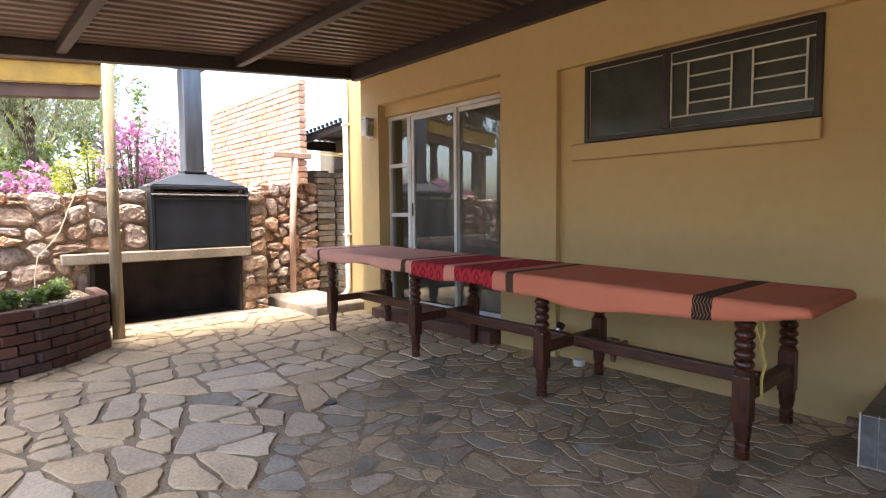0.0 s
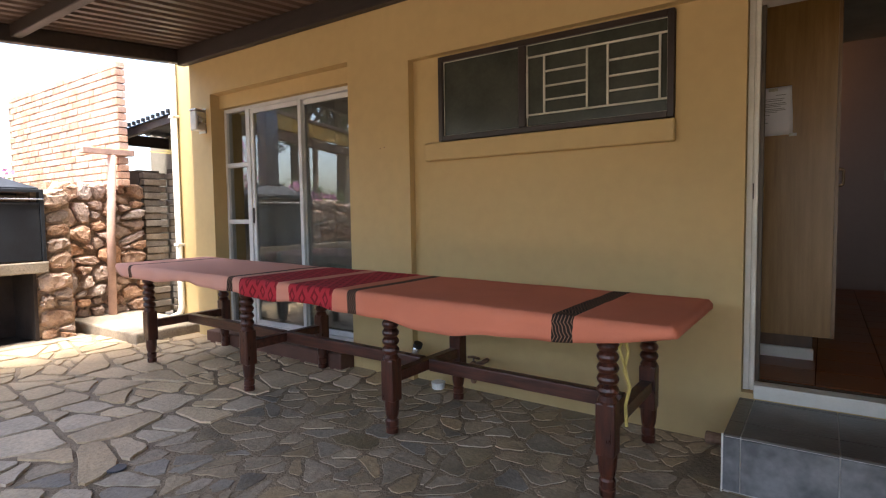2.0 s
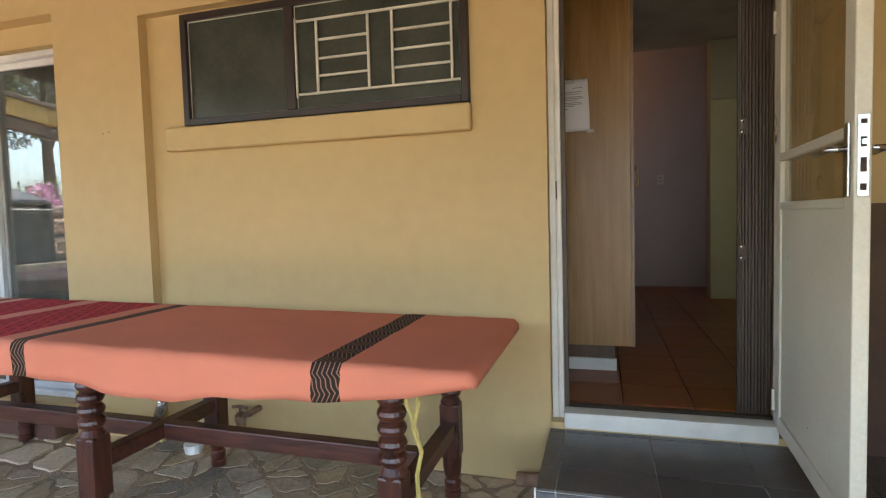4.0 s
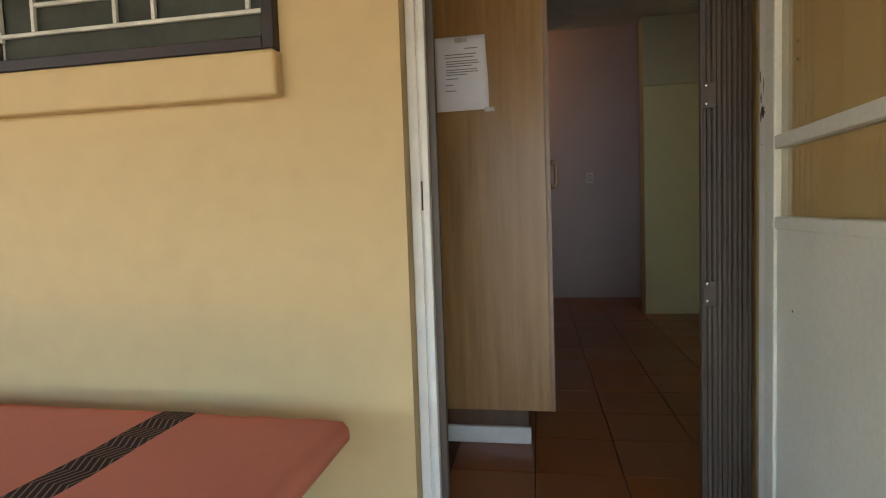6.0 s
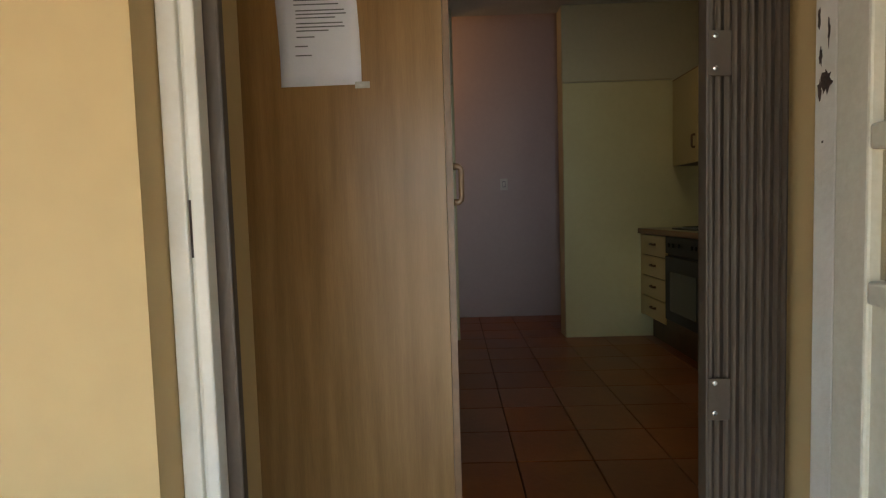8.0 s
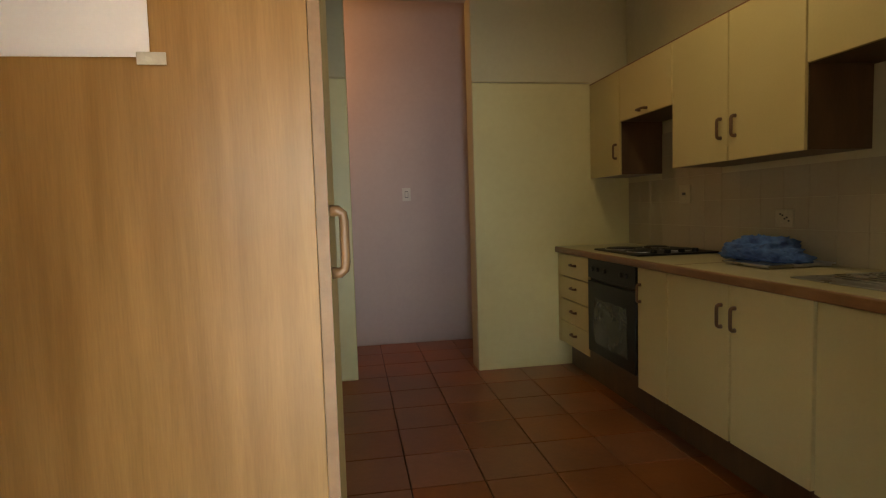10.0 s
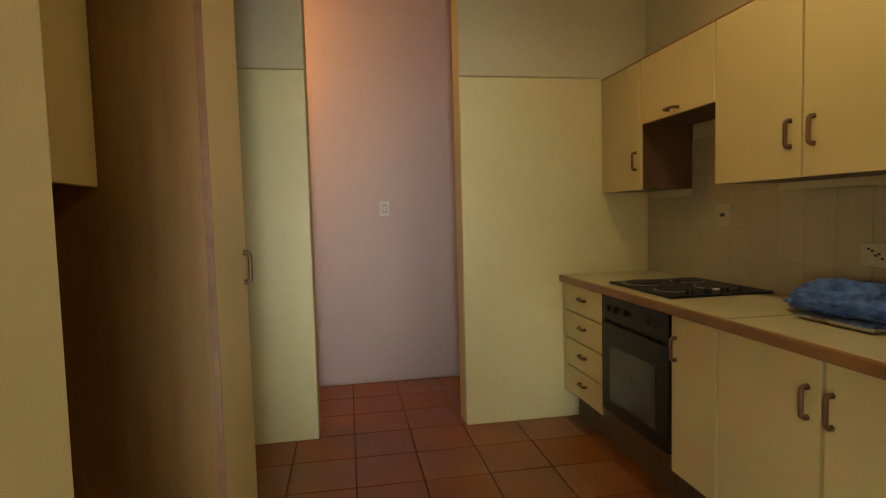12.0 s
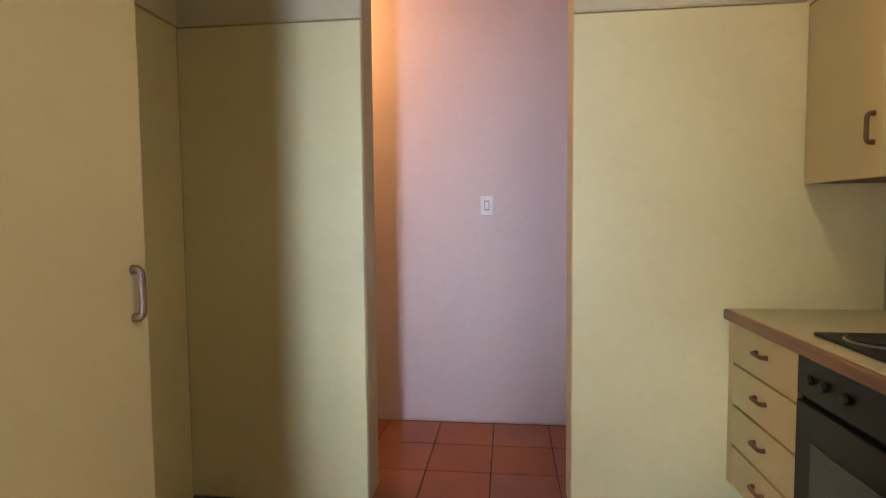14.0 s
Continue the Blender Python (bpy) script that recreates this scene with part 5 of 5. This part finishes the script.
for a, b in ((1.131, 1.634), (1.636, 2.108)):
    part("door", bx(0.123, 0.141, a + 0.002, b - 0.002, 1.625, 2.58, 0.002, 1), CREAM, fr_up)
tall2 = thing("tall_cupboard", "tall broom cupboard with dark wood side and cream door", "cupboard", (0.1, 2.3, F), "tall cupboards")
part("side_panel", bx(-0.245, 0.386, 2.11, 2.128, F, 2.6, 0.001, 1), SIDEWOOD, tall2)
part("body", bx(-0.245, 0.384, 2.129, 2.55, F + 0.1, 2.58), CARCASS, tall2)
part("plinth", bx(-0.24, 0.35, 2.13, 2.54, F, F + 0.098), CARCASS, tall2)
part("edge_strip", bx(0.386, 0.4035, 2.1085, 2.1115, F + 0.03, 2.598), EDGEWOOD, tall2, "brown wood edge strip")
t2d = part("door", bx(0.387, 0.403, 2.112, 2.553, F + 0.03, 2.598, 0.002, 1), CREAM, tall2)
d_handle((0.403, 2.51, 1.33), (0.403, 2.51, 1.427), (0.02, 0, 0), t2d, HANDLE)

# notice taped to the cupboard side
notice = thing("paper_notice", "printed sheet of paper taped to the cupboard side", "notice", (0.15, 0.8, 1.81))


def sheet():
    bm = bmesh.new()
    n = 8
    g = []
    for j in range(n + 1):
        row = []
        for i in range(n + 1):
            u, v = i / n, j / n
            x = 0.043 + 0.22 * u - 0.007 * v + 0.002 * math.sin(v * 5)
            z = 1.67 + 0.3 * v + 0.001 * u
            y = 0.8 - 0.0015 - 0.006 * max(0, v - 0.7) * math.sin(u * 6) ** 2 - 0.004 * (1 - v) * u
            row.append(bm.verts.new((x, y, z)))
        g.append(row)
    for j in range(n):
        for i in range(n):
            bm.faces.new((g[j][i], g[j][i + 1], g[j + 1][i + 1], g[j + 1][i]))
    top = bmesh.ops.extrude_face_region(bm, geom=bm.faces[:])
    bmesh.ops.translate(bm, verts=[v for v in top["geom"] if isinstance(v, bmesh.types.BMVert)], vec=(0, -0.0006, 0))
    return bm


page = part("page", sheet(), PAPER, notice, smooth=True)
rng = random.Random(4)
for k, (zl, xa, xb) in enumerate([(1.938, 0.16, 0.215), (1.915, 0.075, 0.21), (1.903, 0.075, 0.2), (1.887, 0.08, 0.215), (1.877, 0.08, 0.22), (1.867, 0.08, 0.19),
                                  (1.852, 0.08, 0.21), (1.842, 0.08, 0.215), (1.832, 0.08, 0.17), (1.815, 0.08, 0.13), (1.79, 0.075, 0.11), (1.765, 0.075, 0.12)]):
    part("print_line", bx(0.014 + xa * 0.97, 0.014 + xb * 0.97, 0.7985 - 0.0045, 0.7985 - 0.0038, zl * 0.97 + 0.0385, zl * 0.97 + 0.0415), INK, page, "line of small print")
part("tape_corner", bx(0.245, 0.285, 0.793, 0.7945, 1.66, 1.678, 0.0005, 1), TAPE, notice, "clear sticky tape")
part("tape_top", bx(0.13, 0.18, 0.793, 0.7945, 1.945, 1.963, 0.0005, 1), TAPE, notice, "clear sticky tape")

# lamps that light the rooms
hl = thing("hall_pendant", "small warm bulb on the hall ceiling", "lamp", (-0.1, 4.42, 3.28))
part("holder", lathe([(0.02, 2.8), (0.024, 2.87), (0.006, 2.9), (0.006, 3.25), (0.04, 3.2815)], -0.1, 4.42, 14), PLASTIC, hl)
kl = thing("ceiling_tube", "slim tube lamp on the kitchen ceiling", "lamp", (1.75, 1.9, 2.95))
part("housing", bx(1.72, 1.78, 1.25, 2.55, 2.88, 2.951, 0.004, 1), PLASTIC, kl)


# ---------------------------------------------------------------- plants
def leaf_cloud(centres, count, size, rng, droop=0.0, thin=0.35):
    """Many small bent leaves about the given clump centres (x, y, z, radius)."""
    verts, faces = [], []
    for _ in range(count):
        cx, cy, cz, cr = rng.choice(centres)
        d = Vector((rng.gauss(0, 1), rng.gauss(0, 1), rng.gauss(0, 1))).normalized() * cr * rng.uniform(0.25, 1.0) ** 0.6
        p = Vector((cx, cy, cz)) + d
        a = Vector((rng.gauss(0, 1), rng.gauss(0, 1), rng.gauss(0, 0.7) - droop)).normalized()
        b = a.orthogonal().normalized()
        b.rotate(Matrix.Rotation(rng.uniform(0, 6.28), 3, a))
        s = size * rng.uniform(0.6, 1.5)
        i = len(verts)
        verts += [p - a * s, p - b * s * thin, p + a * s, p + b * s * thin]
        faces += [(i, i + 1, i + 2), (i, i + 2, i + 3)]
    return verts, faces


def cloud_part(name, data, material, parent, label=""):
    me = bpy.data.meshes.new(name)
    base = base_of(parent)
    me.from_pydata([v - base for v in data[0]], [], data[1])
    me.materials.append(material)
    ob = new(name, me)
    ob.parent = parent
    if label:
        tagged(ob, label)
    return ob


def tree(x, y, z, height, spread, seed, material, label, leaves=5000, size=0.05, droop=0.0, stems=9, clumps=34, bare=0.0):
    rng = random.Random(seed)
    t = thing("tree", label, "tree", (x, y, z))
    top = Vector((x + rng.uniform(-0.2, 0.2), y + rng.uniform(-0.2, 0.2), z + height * 0.55))
    r0 = height * 0.028
    limbs = [tubed([(x, y, z - 0.1), (x + rng.uniform(-0.1, 0.1), y + rng.uniform(-0.1, 0.1), z + height * 0.3), top], [r0, r0 * 0.75, r0 * 0.5], 9)]
    ends = []
    for k in range(stems):
        a = 2 * math.pi * k / stems + rng.uniform(-0.3, 0.3)
        s = Vector((x, y, z)).lerp(top, rng.uniform(0.5, 1.0))
        e = Vector((x + math.cos(a) * spread * rng.uniform(0.45, 0.95), y + math.sin(a) * spread * rng.uniform(0.45, 0.95), z + height * rng.uniform(0.6, 0.98)))
        m = s.lerp(e, 0.5) + Vector((0, 0, height * 0.06))
        limbs.append(tubed([s, m, e], [r0 * 0.45, r0 * 0.3, r0 * 0.1], 6))
        ends += [e, m]
        for q in range(3):
            f = m.lerp(e, rng.random()) + Vector((rng.uniform(-1, 1), rng.uniform(-1, 1), rng.uniform(-0.4, 0.8))) * spread * 0.3
            limbs.append(tubed([m.lerp(e, 0.4), m.lerp(f, 0.6), f], [r0 * 0.2, r0 * 0.12, r0 * 0.05], 5))
            ends.append(f)
    part("trunk", joined(*limbs), BARK, t)
    centres = []
    for k in range(clumps):
        e = rng.choice(ends)
        c = e + Vector((rng.gauss(0, 1), rng.gauss(0, 1), rng.gauss(0, 0.6) - droop * 0.5)) * spread * 0.14
        centres.append((c.x, c.y, c.z, spread * rng.uniform(0.1, 0.24)))
        if droop:
            for q in range(3):
                centres.append((c.x, c.y, c.z - (q + 1) * spread * 0.13, spread * 0.08))
    if droop > 1:
        strands = []
        for k in range(420):
            e = rng.choice(ends)
            px, py, pz = e.x + rng.gauss(0, 0.32) * spread, e.y + rng.gauss(0, 0.32) * spread, e.z + rng.uniform(-0.2, 0.25)
            run = rng.uniform(0.5, 1.5)
            strands += [(px + rng.gauss(0, 0.02), py + rng.gauss(0, 0.02), pz - run * q / 9, 0.045) for q in range(10)]
        cloud_part("hanging_leaves", leaf_cloud(strands, 26000, size, rng, 2.5, 0.16), material, t)
    cloud_part("crown", leaf_cloud(centres, leaves, size, rng, droop, 0.2 if droop > 1 else 0.35), material, t)
    return t


def bush(name, x, y, z, w, d, h, seed, leafmat, flower, label, leaves=1600, flowers=1900, size=0.035):
    rng = random.Random(seed)
    t = thing(name, label, "bush", (x, y, z))
    stems = []
    centres = []
    for k in range(26):
        cx, cy = x + rng.uniform(-d, d), y + rng.uniform(-w, w)
        cz = z + h * rng.uniform(0.25, 1.0) * (1 - 0.5 * abs(cy - y) / w)
        centres.append((cx, cy, cz, rng.uniform(0.14, 0.3) * h ** 0.5))
        stems.append(tubed([(x + (cx - x) * 0.3, y + (cy - y) * 0.3, z - 0.03), (cx, cy, cz)], [0.02, 0.008], 5))
    tagged(part("stem", joined(*stems), BARK, t), kind="stuff")
    cloud_part("foliage", leaf_cloud(centres, leaves, size, rng), leafmat, t)
    if flower:
        picks = rng.sample(centres, 19)
        cloud_part("blossom", leaf_cloud([(a, b, c + 0.05, r * 0.9) for a, b, c, r in picks], flowers, size, rng, 0, 0.8), flower, t)
    return t


tree(-11.0, -2.65, 1.25, 3.6, 1.3, 3, PEPPER, "feathery drooping pepper tree with grey-green leaves", 9000, 0.036, 1.7, 12, 40)
tree(-10.2, -5.6, 1.2, 4.6, 2.0, 5, LEAF, "light olive garden tree with many thin limbs", 13000, 0.045, 0.3, 15, 46)
tree(-16.0, -2.2, -0.15, 5.0, 2.5, 8, LEAFB, "pale green tree behind the terrace", 6000, 0.08, 0.2)
bush("bougainvillea", -7.7, -1.85, 1.28, 0.5, 0.5, 1.05, 11, LEAF, PETAL, "flowering magenta bougainvillea bush above the stone wall", 1900, 1500, 0.027)
bush("bougainvillea", -8.4, -1.25, 1.28, 0.5, 0.4, 1.35, 12, LEAF, PETAL, "tall magenta bougainvillea beside the flue", 1700, 1400, 0.027)
bush("bougainvillea", -7.4, -3.35, 1.28, 0.6, 0.4, 0.5, 13, LEAFB, PETAL, "low magenta bougainvillea along the stone wall", 1200, 2000, 0.025)
bush("garden_shrub", -9.2, -2.1, 1.28, 0.5, 0.4, 0.9, 14, YLEAF, None, "yellow-green shrub on the garden terrace")
bush("garden_shrub", -8.9, -4.4, 1.28, 0.9, 0.5, 0.8, 15, LEAFB, None, "bright green shrub under the shelter edge")
rng = random.Random(21)
for k in range(26):
    f = k / 25
    px, py = -5.75 + 1.15 * f + rng.uniform(-0.08, 0.08), -2.98 - 0.62 * f ** 1.6 + rng.uniform(-0.14, 0.02)
    big = rng.random() < 0.45
    u = thing("planter_seedling", "leafy bright green plant in the brick planter" if big else "small pale green seedling in the planter", "plant", (px, py, 0.44), "planter plants")
    w = 0.1 if big else 0.055
    cloud_part("leaves", leaf_cloud([(px, py, 0.48, w), (px + 0.03, py + 0.02, 0.5 + w * 0.4, w * 0.7)], 150 if big else 70, 0.026 if big else 0.018, rng, 0, 0.55), LEAFB, u)
    part("stalk", tubed([(px, py, 0.43), (px + 0.02, py, 0.5)], 0.004, 5), LEAFB, u)
chips = []
for k in range(260):
    px, py = rng.uniform(-5.85, -4.75), rng.uniform(-3.7, -2.9)
    w = rng.uniform(0.012, 0.03)
    chips.append(bx(px - w, px + w, py - w * 0.7, py + w * 0.7, 0.437, 0.445 + w * 0.4, w * 0.25, 1))
tagged(part("planter_gravel", joined(*chips), CONCRETE, planter), kind="stuff")

tree(-10.5, -7.4, 1.2, 6.2, 3.0, 34, LEAF, "tall open tree with many thin branches", 5000, 0.05, 0.2, 13, 36)
# garden behind the walker
tree(-1.5, -11.5, -0.15, 5.5, 2.8, 31, LEAF, "open bushveld tree with thin dark limbs", 5000, 0.05, 0.2, 12, 40)
tree(3.2, -13.0, -0.15, 6.0, 2.8, 32, LEAF, "open bushveld tree with thin dark limbs", 5000, 0.05, 0.2, 12, 40)
tree(-6.5, -12.5, -0.15, 5.0, 2.5, 33, LEAF, "open bushveld tree with thin dark limbs", 5000, 0.05, 0.2, 12, 40)
structure("wall_garden", bx(-12, 9, -9.2, -9.0, -0.2, 1.3), PBRICK, "low dark brick wall at the garden's end", "garden wall")

# ---------------------------------------------------------------- pieces of walls and floors
# flagstones
rng = random.Random(7)
rest = []
count = 0
stones = list(split_cells(-5.78, 3.5, -5.5, -0.002, 0.03, 0.2, rng, 0.38))


def worth(s):
    return (s[0][0] + 1.2) ** 2 * 0.6 + (s[0][1] + 1.9) ** 2


stones.sort(key=worth)
for site, cell in stones:
    if site[0] > 0.07 and site[1] > -0.6 and site[0] < 1.52:
        continue
    if area(cell) < 0.008 or site[0] < -4.4 and site[1] < -3.5:
        continue
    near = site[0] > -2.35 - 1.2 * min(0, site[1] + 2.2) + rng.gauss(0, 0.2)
    cells, todo = [], [cell]
    while todo:
        c = todo.pop()
        if not near or area(c) < rng.uniform(0.018, 0.06):
            cells.append(c)
            continue
        far = max(((a, b) for a in c for b in c), key=lambda e: (e[0][0] - e[1][0]) ** 2 + (e[0][1] - e[1][1]) ** 2)
        turn = math.atan2(far[1][1] - far[0][1], far[1][0] - far[0][0]) + rng.gauss(0, 0.3)
        ax, ay = math.cos(turn), math.sin(turn)
        mx, my = sum(q[0] for q in c) / len(c), sum(q[1] for q in c) / len(c)
        todo += [half for half in (clip_cell(c, mx - q * ax, my - q * ay, mx + q * ax, my + q * ay) for q in (1, -1)) if len(half) > 2]
    for shape in cells:
        if len(shape) < 3 or area(shape) < 0.006:
            continue
        centre, ring = shrunk(shape, 0.013, rng, 0.07, 0.2) if near else shrunk(shape, 0.02, rng, 0.05, 0.15)
        if len(ring) < 4:
            continue
        lift = rng.uniform(-0.006, -0.0025) if near else rng.uniform(0.0, 0.006)
        bm = slab_piece(ring, centre, lambda x, y, h, q=lift: Vector((x, y, h + q + floor_z(x))), 0.02, 0.001 if near else 0.0035, 0.0)
        # Kitchen-side stones take the two darker colours, the outer ones mostly the pale.
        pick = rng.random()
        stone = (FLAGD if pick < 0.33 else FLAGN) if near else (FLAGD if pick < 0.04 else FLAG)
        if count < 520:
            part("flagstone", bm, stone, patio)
            count += 1
        else:
            rest.append(bm)
if rest:
    tagged(part("flagstone_rest", joined(*rest), FLAG, patio), kind="stuff")

# stones of the retaining wall
walls = bpy.data.objects["wall_stone_core"]
rng = random.Random(9)
for (y0, y1, z0, z1, xf) in ((-5.2, -2.7, 0.0, 1.42, -6.0), (-2.7, -2.14, 0.81, 1.48, -6.0), (-2.14, -1.03, 1.47, 1.53, -6.04), (-1.12, -0.8, 0.0, 0.685, -5.95), (-1.04, -0.8, 0.7, 1.53, -5.95), (-0.8, 0.22, 0.08, 1.64, -6.46)):
    for site, cell in split_cells(y0, y1, z0, z1, 0.008, 0.1, rng, 0.4, 6):
        if area(cell) < 0.003:
            continue
        centre, ring = shrunk(cell, 0.013, rng, 0.09, 0.22)
        d = rng.uniform(-0.01, 0.045)
        bm = slab_piece(ring, centre, lambda u, v, h, q=d, xx=xf: Vector((xx + h + q, u, v)), 0.1, 0.015, rng.uniform(0.012, 0.04))
        part("stone", bm, ROCK, walls)

# bricks
BL, BH, BD = 0.222, 0.073, 0.106
brick_mesh = {}
for nm, mm in (("orange", BRICK), ("red", PBRICK), ("grey", GBRICK)):
    brick_mesh[nm] = mesh_of("brick", bx(-BL / 2, BL / 2, -BD / 2, BD / 2, -BH / 2, BH / 2, 0.006, 1), mm)
rng = random.Random(12)
for c in range(17):
    for i in range(15):
        x = -6.44 - i * 0.233 - (0.116 if c % 2 else 0)
        z = 1.64 + c * 0.085
        if x < -9.7 or (c > 13 and rng.random() < 0.05):
            continue
        piece("brick", brick_mesh["orange"], brick_wall, (x, -0.052 + rng.uniform(-0.006, 0.004), z), rng.uniform(-0.02, 0.02))
for c in range(1, 17, 2):
    piece("brick", brick_mesh["orange"], brick_wall, (-6.385, -0.052 + rng.uniform(-0.006, 0.004), 1.64 + c * 0.085), 0, (0.47, 1, 1))
for c in range(6):
    for i, (x, y, a) in enumerate(along(PC[1:], 0.233)):
        off = 0.116 if c % 2 else 0.0
        piece("brick", brick_mesh["red"], planter, (x + math.cos(a) * off, y + math.sin(a) * off, 0.04 + c * 0.083), a + rng.uniform(-0.03, 0.03), (1, 0.9, 1))
for c in range(21):
    z = 0.05 + c * 0.085
    piece("brick", brick_mesh["grey"], grey_wall, (-6.55 + 0.02 * (c % 2), 0.38, z), radians(90) + rng.uniform(-0.02, 0.02), (1.25, 1, 1))
    for i in range(5):
        x = -6.5 + i * 0.233 + (0.116 if c % 2 else 0)
        piece("brick", brick_mesh["grey"], grey_wall, (x, 0.61, z), rng.uniform(-0.015, 0.015))

# kitchen floor tiles
floor_ob = bpy.data.objects["floor_slab"]
TP = 0.3245
tile_mesh = mesh_of("floor_tile", bx(-TP / 2 + 0.003, TP / 2 - 0.003, -TP / 2 + 0.003, TP / 2 - 0.003, -0.009, 0.0, 0.0015, 1), TERRA)
for i in range(-3, 6):
    for j in range(-11, 4):
        x, y = 1.066 + TP * (i + 0.5), 3.49 + TP * (j + 0.5)
        x0, x1, y0, y1 = max(x - TP / 2, -0.282), min(x + TP / 2, 2.6), max(y - TP / 2, 0.245), min(y + TP / 2, 4.82)
        if x1 - x0 < 0.03 or y1 - y0 < 0.03:
            continue
        piece("floor_tile", tile_mesh, floor_ob, ((x0 + x1) / 2, (y0 + y1) / 2, F), 0, ((x1 - x0) / TP, (y1 - y0) / TP, 1))
# splash tiles behind the worktop
wr = bpy.data.objects["wall_kitchen_right"]
splash = mesh_of("splash_tile", bx(-0.004, 0.0, -0.0743, 0.0743, -0.0743, 0.0743, 0.0008, 1), SPLASH)
for i in range(21):
    for j in range(5):
        y, z = 3.71 - i * 0.15, 1.225 + j * 0.15
        if z < 1.6 or 2.737 < y < 3.3:
            piece("splash_tile", splash, wr, (2.5975, y, z))
